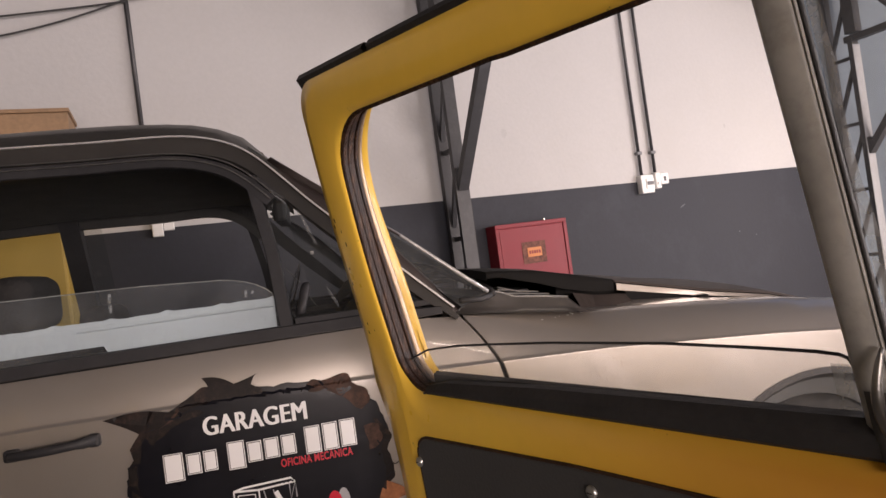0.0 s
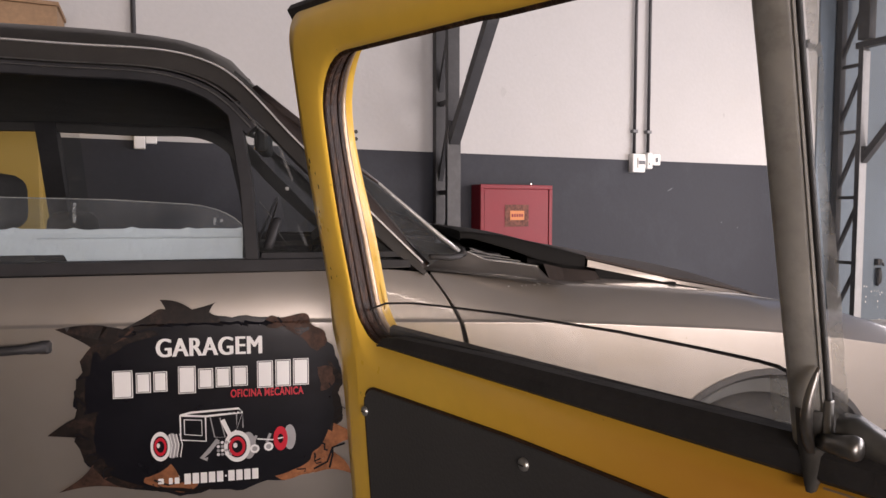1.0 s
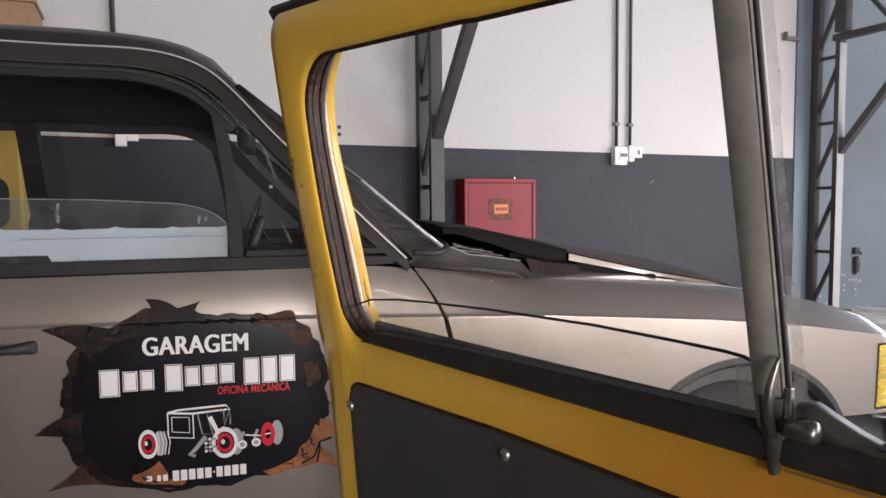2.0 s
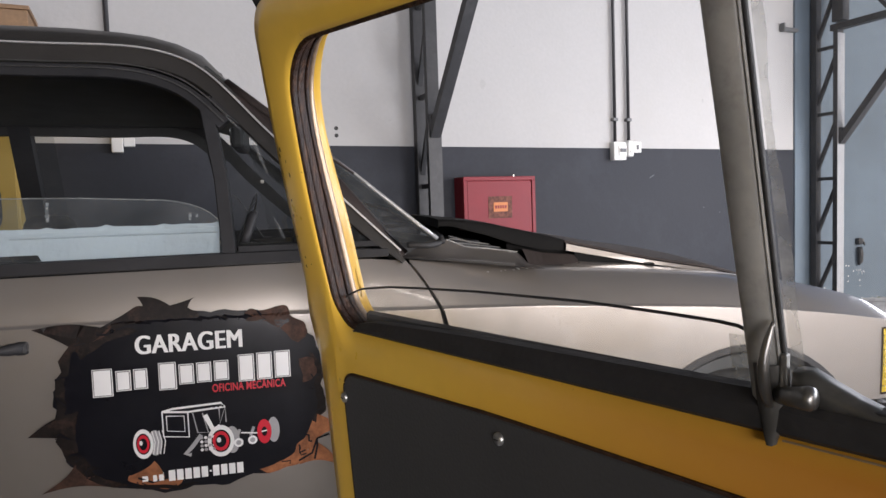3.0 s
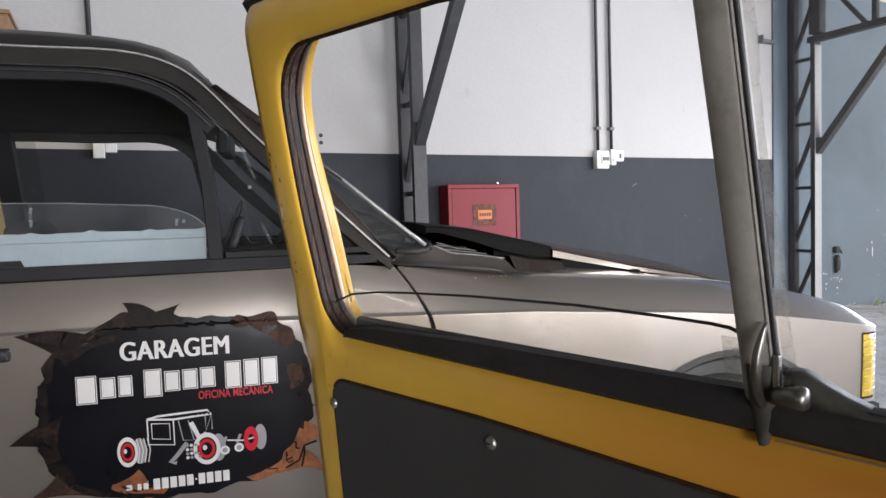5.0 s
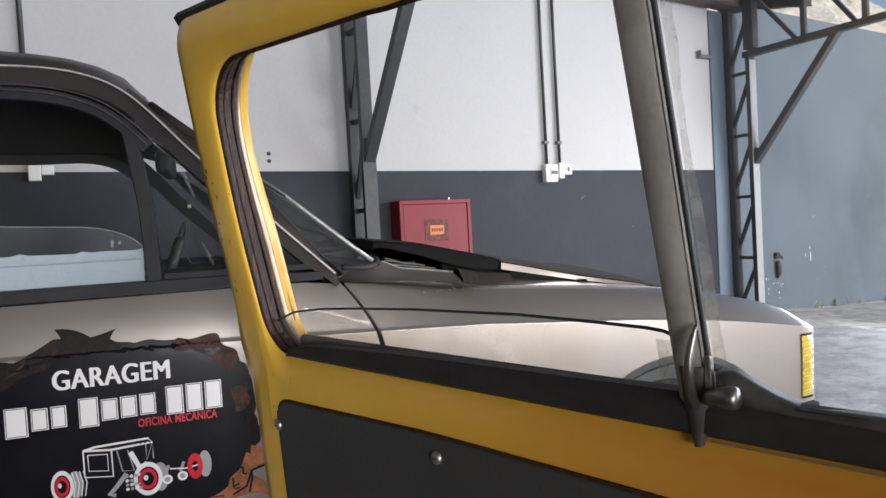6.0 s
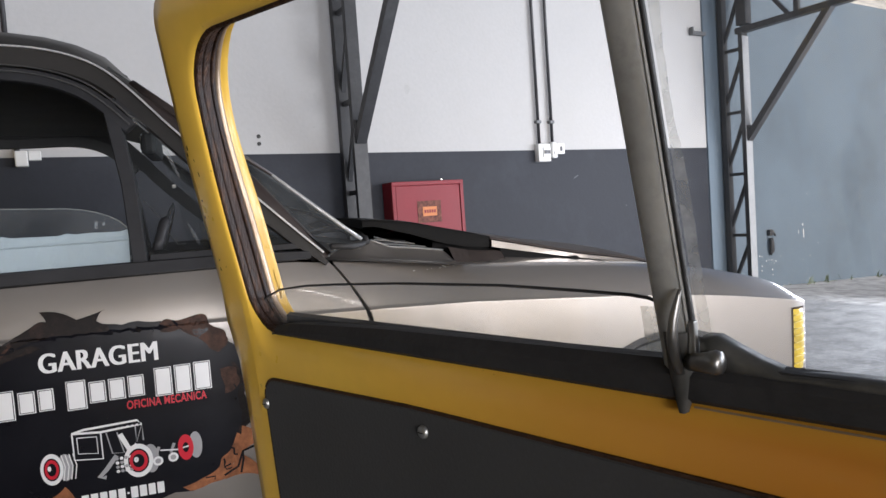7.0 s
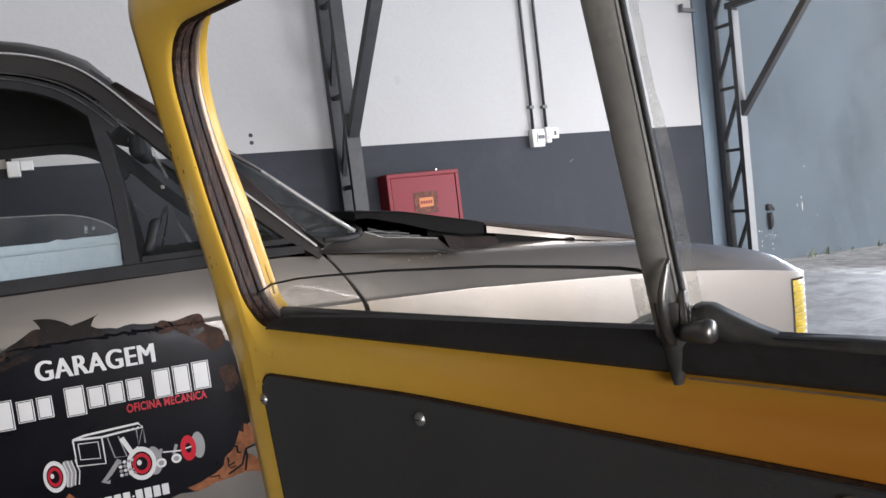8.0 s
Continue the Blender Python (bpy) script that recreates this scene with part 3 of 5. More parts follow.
def side_panel(name, xa, xb, n, far, material, label=""):
    """A panel of the body side between two edge lines, given as functions of the height."""
    rows = []
    for i in range(n + 1):
        u = i / n
        row = []
        x_mid = xa(0.6) * (1 - u) + xb(0.6) * u
        lo, c, hi = low_z(x_mid), crease_z(x_mid), top_z(x_mid)
        hs = [lo + (c - lo) * k / 9 for k in range(9)] + [c - 0.004, c - 0.0008, c + 0.0008, c + min(0.008, (hi - c) * 0.07)] + [c + (hi - c) * k / 8 for k in range(1, 9)]
        for z in hs:
            x = xa(z) * (1 - u) + xb(z) * u
            row.append((x, mirror(side_y(x, z), far), z))
        if name == "front_fender":
            x, edge = row[-1][0], side_y(row[-1][0], hi)
            w = lerp((-0.1, 0.02, 0.10, 0.85, 1.08, 1.27), (0.006, 0.02, 0.05, 0.05, 0.09, 0.115), x)
            row += [(x, mirror(edge + w * 0.5, far), hi + 0.003), (x, mirror(edge + w, far), hi + 0.004), (x, mirror(edge + w + 0.004, far), hi - 0.03)]
        rows.append(row)
    ob = part(name, loft(rows), material, silver, label, smooth=True)
    solid(ob, 0.012, 1.0 if far else -1.0)
    ob.modifiers["thickness"].use_rim = False
    return ob


for far in (False, True):
    door_x = lambda z: -1.20 + 0.04 * (z - 0.6)
    d = side_panel("front_door", door_x, lambda z: gap_x(z) - 0.0035 - 0.0065 * max(0.0, min(1.0, (0.88 - z) / 0.1)), 44, far, "car_paint", "champagne silver door skin with sharp crease")
    f = side_panel("front_fender", lambda z: gap_x(z) + 0.0035, lambda z: 1.264, 80, far, "car_paint", "champagne silver front fender with rounded wheel arch")
    if not far:
        near_fender = f
    side_panel("rear_quarter", lambda z: -3.05, lambda z: door_x(z) - 0.007, 64, far, "car_paint")
    # dark opening behind the gaps
    y0, y1 = (0.05, 0.08) if not far else (WIDTH - 0.08, WIDTH - 0.05)
    part("door_jamb", box(-0.13, 0.05, y0 + 0.01, y1 + 0.01, 0.25, 0.90), "cabin", silver)
    part("rear_jamb", box(-1.24, -1.16, y0, y1, 0.25, 0.90), "cabin", silver)

# grime marks and chipped spots on the near fender
random.seed(31)


def mark(parent, x, z, rx, rz, material, name):
    bm = bmesh.new()
    bm.faces.new([bm.verts.new((x + rx * random.uniform(0.5, 1.1) * math.cos(a), side_y(x, z + rz * math.sin(a)) - 0.0008, z + rz * random.uniform(0.6, 1.1) * math.sin(a))) for a in (2 * math.pi * k / 9 for k in range(9))])
    part(name, bm, material, parent)


mark(near_fender, 0.273, 0.774, 0.0016, 0.011, "smudge", "grime_streak")
mark(near_fender, 0.255, 0.790, 0.004, 0.003, "smudge", "grime_spot")
for k in range(12):
    mark(near_fender, random.uniform(0.12, 0.62), random.uniform(0.735, 0.785), random.uniform(0.0012, 0.0035), random.uniform(0.001, 0.003), "smudge", "grime_spot")
for k in range(9):
    mark(near_fender, random.uniform(0.11, 0.24), 0.900 + random.uniform(-0.004, 0.002), random.uniform(0.0015, 0.004), 0.0012, "chips", "paint_chip")

# arches and wheels
for ax in (ARCH_X, REAR_X):
    for far in (False, True):
        rows = []
        for k in range(25):
            a = math.pi * k / 24
            p = (ax + ARCH_R * math.cos(a), ARCH_Z + ARCH_R * math.sin(a))
            q = (ax + (ARCH_R + 0.006) * math.cos(a), ARCH_Z + (ARCH_R + 0.006) * math.sin(a))
            rows.append([(p[0], mirror(0.012, far), p[1]), (q[0], mirror(0.008, far), q[1]), (q[0], mirror(0.40, far), q[1])])
        part("wheel_well", loft(rows), "cabin", silver)
        rows = []
        for k in range(25):
            a = math.pi * k / 24
            rows.append([(ax + r * math.cos(a), mirror(y, far), ARCH_Z + r * math.sin(a)) for r, y in ((ARCH_R + 0.004, -0.002 + side_y(ax, ARCH_Z + ARCH_R * math.sin(a) * 0.98)), (ARCH_R - 0.012, -0.004 + side_y(ax, ARCH_Z + ARCH_R * math.sin(a) * 0.98)), (ARCH_R - 0.026, 0.02), (ARCH_R - 0.028, 0.06))])
        part("arch_lip", loft(rows), "car_trim", silver, "dark rubber arch lip")
        rows = [[(ax + r * math.cos(a), mirror(y, far), ARCH_Z + r * math.sin(a)) for r, y in ((ARCH_R - 0.028, 0.055), (ARCH_R - 0.075, 0.07))] for a in (math.pi * k / 24 for k in range(25))]
        part("arch_liner", loft(rows), "bumper_grey", silver, "dusty grey arch liner")
        prof = [(0.19, 0.05), (0.235, 0.035), (0.285, 0.05), (0.302, 0.075), (0.302, 0.19), (0.285, 0.215), (0.2, 0.22)]
        rows = [[(ax + r * math.cos(a), mirror(y + 0.02, far), 0.302 + r * math.sin(a)) for r, y in prof] for a in (2 * math.pi * k / 40 for k in range(41))]
        wheel = part("wheel", loft(rows), "tyre", silver, "dusty black tyre", smooth=True)
        prof = [(0.02, 0.07), (0.06, 0.065), (0.12, 0.085), (0.165, 0.075), (0.192, 0.062)]
        rows = [[(ax + r * math.cos(a), mirror(y + 0.02, far), 0.302 + r * math.sin(a)) for r, y in prof] for a in (2 * math.pi * k / 40 for k in range(41))]
        part("rim", loft(rows), "steel_grey", wheel, "grey steel rim", smooth=True)

# floor pan, nose, tail
part("floor_pan", box(-2.9, 1.1, 0.12, WIDTH - 0.12, 0.22, 0.30), "cabin", silver)
part("firewall", box(-0.02, 0.02, 0.08, WIDTH - 0.08, 0.3, 0.90), "cabin", silver)
part("engine_cover", box(0.05, 1.18, 0.19, WIDTH - 0.19, 0.4, 0.72), "cabin", silver)
rows = []
for k in range(15):
    y = 0.085 + (WIDTH - 0.17) * k / 14
    b = 0.03 * math.sin(math.pi * k / 14)
    rows.append([(1.235 + b, y, 0.722), (1.258 + b, y, 0.70), (1.25 + b, y, 0.52), (1.20 + b, y, 0.35)])
part("front_panel", loft(rows), "car_paint", silver, smooth=True)
part("grille", box(1.275, 1.31, 0.36, WIDTH - 0.36, 0.55, 0.68, 0.01), "car_trim", silver)
for y in (0.30, WIDTH - 0.30):
    part("headlight", tube([(1.26, y, 0.61), (1.31, y, 0.61)], 0.075, 24), "chrome", silver)
rows = []
for k in range(21):
    y = -0.01 + (WIDTH + 0.02) * k / 20
    e = max(0.0, abs(k / 10 - 1) - 0.75) / 0.25
    x = 1.33 - 0.10 * e * e
    rows.append([(x - 0.05, y, 0.33), (x, y, 0.34), (x + 0.02, y, 0.41), (x, y, 0.485), (x - 0.05, y, 0.492)])
part("front_bumper", loft(rows), "car_trim", silver, "dark grey bumper", smooth=True)
part("bumper_end", loft([[(x, y, z) for y, z in ((0.05, 0.30), (0.012, 0.31), (0.004, 0.40), (0.008, 0.488), (0.05, 0.492))] for x in (1.09, 1.16, 1.24, 1.27)]), "car_trim", silver, "dark grey bumper end", smooth=True)
part("rear_panel", box(-3.1, -3.04, 0.12, WIDTH - 0.12, 0.3, 0.92, 0.02), "car_paint", silver)
part("rear_bumper", box(-3.2, -3.1, 0.0, WIDTH, 0.4, 0.54, 0.03), "car_trim", silver)
part("boot_lid", loft([[(x, y, z) for y in (0.06, 0.4, 0.81, 1.22, 1.56)] for x, z in ((-2.3, 0.955), (-2.6, 0.955), (-2.9, 0.94), (-3.06, 0.91))]), "car_paint", silver, smooth=True)

# wrap-round turn signal at the near front corner, and its twin
for far in (False, True):
    WRAP = ((1.208, -0.002), (1.226, -0.003), (1.243, -0.003), (1.255, 0.004), (1.264, 0.020), (1.272, 0.06), (1.275, 0.13), (1.276, 0.2))
    rows = []
    for k in range(19):
        z = 0.514 + 0.175 * k / 18
        swell = 0.004 * math.sin(math.pi * k / 18) ** 0.5
        rows.append([(x, mirror((side_y(x, z) if y < 0 else side_y(1.25, z)) + y - swell * min(1.0, (x - 1.207) / 0.02), far), z) for x, y in WRAP])
    sig = part("turn_signal", loft(rows), "amber", silver, "ribbed yellow wrap-round turn signal", smooth=True)
    for k in range(8):
        z = 0.532 + k * 0.020
        part("rib", tube([(x, mirror((side_y(x, z) if y < 0 else side_y(1.25, z)) + y - 0.0042, far), z + 0.004 * (x - 1.208) / 0.05) for x, y in WRAP[:6]], 0.0017, 6), "amber_pale", sig, "pale raised rib")
    part("signal_frame", loft([[(1.200, mirror(0.012, far), z), (1.205, mirror(side_y(1.205, z) - 0.004, far), z), (1.209, mirror(0.010, far), z)] for z in (0.508, 0.60, 0.694)]), "car_paint", sig)
    for z in (0.510, 0.692):
        part("signal_edge", tube([(x, mirror((side_y(x, z) if y < 0 else side_y(1.25, z)) + y - 0.001, far), z) for x, y in WRAP[:6]], 0.0026, 6), "rust_shade_edge", sig, "dark edge of the signal lens")

# hood, black at its rear, standing proud of the fenders
HX = (0.02, 0.046, 0.154, 0.232, 0.312, 0.375, 0.62, 0.82, 0.90, 1.00, 1.12, 1.28)
HZ = (1.029, 1.029, 1.015, 0.996, 0.976, 0.959, 0.902, 0.865, 0.843, 0.803, 0.762, 0.705)


def hood_z(x, y):
    c = 1 - ((y - WIDTH / 2) / (WIDTH / 2 - 0.2)) ** 2
    return lerp(HX, HZ, x) + lerp((0.25, 0.5, 0.8, 1.0), (0.012, 0.028, 0.035, 0.012), x) * max(0.0, c) ** 0.7


def hood_piece(name, xa, xb, n, material, lip, label=""):
    rows = []
    for i in range(n + 1):
        x = xa + (xb - xa) * i / n
        e = 0.205
        ys = [e + (WIDTH - 2 * e) * k / 24 for k in range(25)]
        z0 = hood_z(x, e)
        h = lip(x)
        row = [(x, e + 0.012, z0 - h), (x, e - 0.002, z0 - h), (x, e - 0.004, z0 - 0.006)]
        row += [(x, y, hood_z(x, y)) for y in ys]
        row += [(x, WIDTH - e + 0.004, z0 - 0.006), (x, WIDTH - e + 0.002, z0 - h), (x, WIDTH - e - 0.012, z0 - h)]
        rows.append(row)
    ob = part(name, loft(rows), material, silver, label, smooth=True)
    ob.data.set_sharp_from_angle(angle=radians(40))
    return ob


hood_piece("hood", 0.371, 0.97, 30, "hood_brown", lambda x: 0.0075, "dark brown hood skin")
hood_piece("hood_nose", 0.9705, 1.255, 16, "car_paint", lambda x: 0.0075, "champagne silver front edge of the hood")
for y, k in ((0.205, 1), (WIDTH - 0.205, -1)):
    rows = []
    for x in np.linspace(0.374, 1.25, 40):
        h = lerp((0.374, 0.65, 1.25), (0.028, 0.020, 0.012), x)
        z0 = hood_z(x, 0.205)
        rows.append([(x, y - k * 0.003, z0 - 0.0085), (x, y - k * 0.008, z0 - 0.0095), (x, y - k * 0.006, z0 - h), (x, y + k * 0.012, z0 - h - 0.002)])
    part("hood_lip", loft(rows), "car_paint", silver, "champagne silver folded hood lip")
hood_piece("hood_rear_cover", 0.02, 0.368, 22, "hood_black", lambda x: lerp((0.06, 0.10, 0.16, 0.23, 0.31, 0.368), (0.018, 0.025, 0.034, 0.042, 0.041, 0.030), x), "matt black rear edge of the hood")
rows = [[(0.021, y, hood_z(0.02, y) - d * 0.024) for y in np.linspace(0.205, WIDTH - 0.205, 25)] for d in (0.02, 1.0)]
part("hood_rear_flange", loft(rows), "hood_black", silver)
# dark sheets set in the hood gap, coloured for the shade under the lip
part("hood_gap_shade", loft([[(x, 0.150, top_z(x) - 0.004), (x, 0.204, hood_z(x, 0.205) - lerp((0.25, 0.31, 0.385), (0.050, 0.049, 0.036), x)), (x, 0.23, hood_z(x, 0.205) - 0.05)] for x in np.linspace(0.25, 0.40, 9)]), "hood_brown", silver, "grey-brown sheet in the gap between fender and hood")
part("hood_gap_shade", loft([[(x, 0.198, top_z(x) - 0.004), (x, 0.205, hood_z(x, 0.205) - 0.022), (x, 0.23, hood_z(x, 0.205) - 0.03)] for x in np.linspace(0.40, 0.95, 21)]), "hood_black", silver)
rows = []
for k in range(27):
    x = 0.345 + 0.605 * k / 26
    h = lerp((0.345, 0.385, 0.56, 0.70, 0.95), (0.001, 0.011, 0.009, 0.003, 0.001), x)
    rows.append([(x, 0.126, top_z(x) - 0.001), (x, 0.146, top_z(x) + 0.22 * h), (x, 0.166, top_z(x) + 0.55 * h), (x, 0.186, top_z(x) + 0.9 * h), (x, 0.196, top_z(x) + h), (x, 0.199, top_z(x) - 0.02)])
part("fender_flange", loft(rows), "car_paint", silver, "raised inner flange of the fender", smooth=True)
part("hood_gap_shade", loft([[(x, WIDTH - 0.155, top_z(x) - 0.004), (x, WIDTH - 0.23, hood_z(x, 0.205) - 0.03)] for x in np.linspace(0.24, 0.95, 26)]), "cabin", silver)
for y in (0.25, WIDTH - 0.25):
    part("inner_wing", loft([[(x, y, z) for z in (hood_z(x, 0.25) - 0.12, hood_z(x, 0.25) - 0.06, hood_z(x, 0.25) - 0.010)] for x in np.linspace(0.22, 0.9, 26)]), "hood_black", silver)
for y in (0.196, WIDTH - 0.196):
    part("hood_buffer", box(0.605, 0.635, y - 0.008, y + 0.008, 0.872, 0.886, 0.004), "hood_black", silver)
# cowl between hood and windscreen: painted sides, a dark well with louvres between them
def cowl_edge_z(x):
    return lerp((-0.13, -0.02, 0.03, 0.052, 0.09, 0.152, 0.238, 0.255), (0.965, 0.974, 0.979, 0.972, 0.955, 0.948, 0.934, 0.912), x)


def cowl_zc(x):
    return min(cowl_edge_z(x) - 0.008, lerp((-0.13, 0.0, 0.12, 0.25, 0.35), (0.985, 0.978, 0.955, 0.920, 0.905), x))


cowl = part("cowl_well", loft([[(x, y, cowl_zc(x) + 0.006 * math.sin(math.pi * (y - 0.2) / (WIDTH - 0.4))) for y in np.linspace(0.207, WIDTH - 0.207, 25)] for x in np.linspace(-0.13, 0.27, 17)]), "car_black", silver, "dark cowl well with louvres", smooth=True)
for far in (False, True):
    rows = []
    for i in range(33):
        x = -0.13 + 0.386 * i / 32
        zf, ze = top_z(max(x, -0.1)) - 0.004, cowl_edge_z(x)
        rows.append([(x, mirror(0.05 + e, far), z) for e, z in ((0.0, zf), (0.05, zf + 0.001), (0.075, zf + 0.004), (0.105, zf + 0.30 * (ze - zf)), (0.135, zf + 0.74 * (ze - zf)), (0.152, ze - 0.001), (0.156, ze), (0.159, ze - 0.004), (0.160, ze - 0.025))])
    part("cowl_side", loft(rows), "car_paint", silver, "champagne silver cowl side panel", smooth=True)
for k in range(9):
    part("louvre", box(0.03, 0.15, 0.27 + k * 0.035, 0.295 + k * 0.035, 0.950, 0.968, 0.003), "car_trim", cowl)
for x0, x1, z in ((0.06, 0.20, 0.962), (0.06, 0.17, 0.972), (0.06, 0.12, 0.979)):
    part("louvre_edge", tube([(x0, 0.26, z + 0.004), (x1, 0.25, z - 0.016)], 0.0016, 5), "trim_and_glint", cowl)
part("cowl_edge", tube([(x, 0.205, cowl_edge_z(x) + 0.001) for x in (0.04, 0.052, 0.07, 0.09, 0.12, 0.152, 0.20, 0.236)], 0.0016, 6), "trim_and_glint", cowl)
part("wiper_arm", tube([(0.05, 0.55, 0.985), (-0.06, 0.62, 1.06), (-0.14, 0.95, 1.10)], 0.006, 6), "car_trim", silver)


# greenhouse
def glass_y(z):
    return 0.034 + 0.325 * (z - 0.95)


def rail(name, pts, w, d, material, far, label="", out=0.0):
    """A strip of width w in the window plane and depth d, along points of x and z."""
    rows = []
    P = [Vector((p[0], 0, p[1])) for p in pts]
    for i, p in enumerate(P):
        t2 = (P[min(i + 1, len(P) - 1)] - P[max(i - 1, 0)]).normalized()
        nrm = Vector((-t2.z, 0, t2.x))
        ww = w[i] if isinstance(w, (list, tuple)) else w
        sec = []
        for a, b in ((-0.5, 0.1), (-0.42, -0.02), (0.42, -0.02), (0.5, 0.1), (0.5, 1), (-0.5, 1)):
            q = p + nrm * (a * ww)
            sec.append((q.x + (FAR_SHIFT if far else 0), mirror(glass_y(q.z) - out + b * d, far), q.z))
        rows.append(sec)
    return part(name, loft(rows, True, cap=True), material, silver, label, smooth=False)


ROOF = ((-0.100, 0.950), (-0.165, 1.014), (-0.30, 1.15), (-0.40, 1.245), (-0.478, 1.33), (-0.54, 1.385), (-0.60, 1.412), (-0.69, 1.432), (-0.87, 1.451), (-1.05, 1.463), (-1.4, 1.468), (-1.9, 1.45), (-2.25, 1.36), (-2.6, 0.98))
FAR_SHIFT = -0.15
for _ in range(2):
    cut = [ROOF[0]]
    for a, b in zip(ROOF, ROOF[1:]):
        cut += [(a[0] * 0.75 + b[0] * 0.25, a[1] * 0.75 + b[1] * 0.25), (a[0] * 0.25 + b[0] * 0.75, a[1] * 0.25 + b[1] * 0.75)]
    ROOF = tuple(cut + [ROOF[-1]])
# fuller front corner of the roof
ROOF = tuple((x, z + 0.021 * math.exp(-((x + 0.66) / 0.19) ** 2)) for x, z in ROOF)
NEAR_ROOF = ROOF
# the far opening keeps a squarer front corner
FAR_ROOF = tuple((x, z + 0.012 * math.exp(-((x + 0.58) / 0.16) ** 2)) for x, z in ROOF)
EDGE = [p for p in ROOF if -1.9 < p[0] < -0.10]
for far in (False, True):
    ROOF = FAR_ROOF if far else NEAR_ROOF
    UPPER = [p for p in ROOF if -1.9 < p[0] < -0.46]
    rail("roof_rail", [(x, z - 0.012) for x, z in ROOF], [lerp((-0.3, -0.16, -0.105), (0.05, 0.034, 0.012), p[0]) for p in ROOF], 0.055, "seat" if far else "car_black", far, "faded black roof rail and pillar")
    if not far:
        rail("drip_moulding", [(x - 0.002, z + 0.010) for x, z in EDGE], 0.0045, 0.014, "trim_bright", far, "thin bright drip moulding", 0.010)
        rail("inner_moulding", [(x - 0.022, z - 0.033) for x, z in UPPER], 0.0035, 0.012, "lever", far, "", 0.006)
        rail("inner_moulding", [(x - 0.03, z - 0.046) for x, z in UPPER], 0.0035, 0.012, "lever", far, "", 0.006)
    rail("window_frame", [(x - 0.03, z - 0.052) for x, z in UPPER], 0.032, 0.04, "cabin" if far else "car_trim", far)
    if far:
        rail("window_header", [(x - 0.012, z - 0.03) for x, z in UPPER], 0.065, 0.03, "cabin", far, "", -0.012)
    rail("rear_pillar", [(-2.02, 0.955), (-1.9, 1.44)], 0.26, 0.03, "car_black", far)
    rail("centre_pillar", [(-1.24, 0.955), (-1.24, 1.44)], 0.075, 0.05, "car_trim", far)
    rail("window_sill", [(-0.135, 0.961), (-0.3, 0.963), (-0.6, 0.962), (-1.0, 0.960), (-1.9, 0.95)], [0.018] + [0.028] * 4, 0.04, "car_trim", far, "black window sill trim", 0.004)
    rail("vent_post", [(-0.490, 0.968), (-0.506, 1.143), (-0.541, 1.34)], 0.030, 0.03, "car_trim", far, "dark grey vent window post")
    rail("vent_frame", [(-0.135, 0.985), (-0.27, 1.11), (-0.40, 1.236), (-0.525, 1.335)], 0.014, 0.02, "car_trim", far)
    rail("vent_sill", [(-0.13, 0.983), (-0.30, 0.983), (-0.47, 0.983)], 0.014, 0.02, "car_trim", far)
    # fixed glass: vent pane and rear side pane
    for nm, pts in (("vent_pane", ((-0.15, 0.99), (-0.475, 0.99), (-0.528, 1.325))), ("rear_side_pane", ((-1.28, 0.97), (-1.95, 0.97), (-1.88, 1.40), (-1.28, 1.42)))):
        bm = bmesh.new()
        vs = [bm.verts.new((x, mirror(glass_y(z) + 0.014, far), z)) for x, z in pts]
        bm.faces.new(vs)
        solid(part(nm, bm, "car_glass", silver), 0.004)

ROOF = NEAR_ROOF
# half lowered near door pane with a curved front corner
bm = bmesh.new()
pts = [(-1.21, 0.95), (-1.21, 1.116), (-1.1, 1.114), (-0.80, 1.108), (-0.66, 1.100)]
pts += [(-0.66 + 0.155 * math.sin(a), 1.100 - 0.075 * (1 - math.cos(a))) for a in (math.pi / 2 * k / 8 for k in range(1, 9))]
pts += [(-0.500, 0.95)]
vs = [bm.verts.new((x, glass_y(z) + 0.012, z)) for x, z in pts]
bm.faces.new(vs)
solid(part("door_pane", bm, "dusty_pane", silver, "half lowered clear door glass"), 0.004)
edge = [(x, glass_y(z) + 0.012, z) for x, z in pts[1:-1]]
part("pane_edge", tube(edge, 0.0013, 6), "seal", silver)
for z0, z1, x0 in ((1.068, 1.100, -0.868), (1.058, 1.075, -0.866), (1.052, 1.070, -0.574), (1.058, 1.066, -0.560)):
    part("pane_mark", loft([[(x0 - 0.003, glass_y(z) + 0.0115, z), (x0 + 0.003, glass_y(z) + 0.0115, z)] for z in np.linspace(z0, z1, 5)]), "hazed", silver, "pale glue mark on the pane")
# white sheet behind the pane
random.seed(3)
rows = []
for k in range(41):
    x = -1.19 + 0.677 * k / 40
    zt = 1.043 + 0.001 * math.sin(k * 0.55) + 0.0035 * (k % 7 == 5) + random.uniform(-0.0008, 0.0008)
    zb = 0.988 if x < -0.885 else 0.962
    rows.append([(x, glass_y(z) + 0.022 + 0.0012 * math.sin(k * 0.35 + z * 40), z) for z in (zb, (zb + zt) / 2, zt - 0.012)] + [(x, glass_y(zt) + 0.019, zt - 0.0115), (x, glass_y(zt) + 0.019, zt)])
sheet = part("masking_sheet", loft(rows), "paper", silver, "white masking sheet with a ragged upper edge")
part("sheet_fold", loft([[(x, glass_y(z) + 0.0165 + d, z) for z, d in ((1.0215, 0.003), (1.0235, 0.0), (1.0250, 0.003))] for x in np.linspace(-0.94, -0.516, 12)]), "paper", sheet)

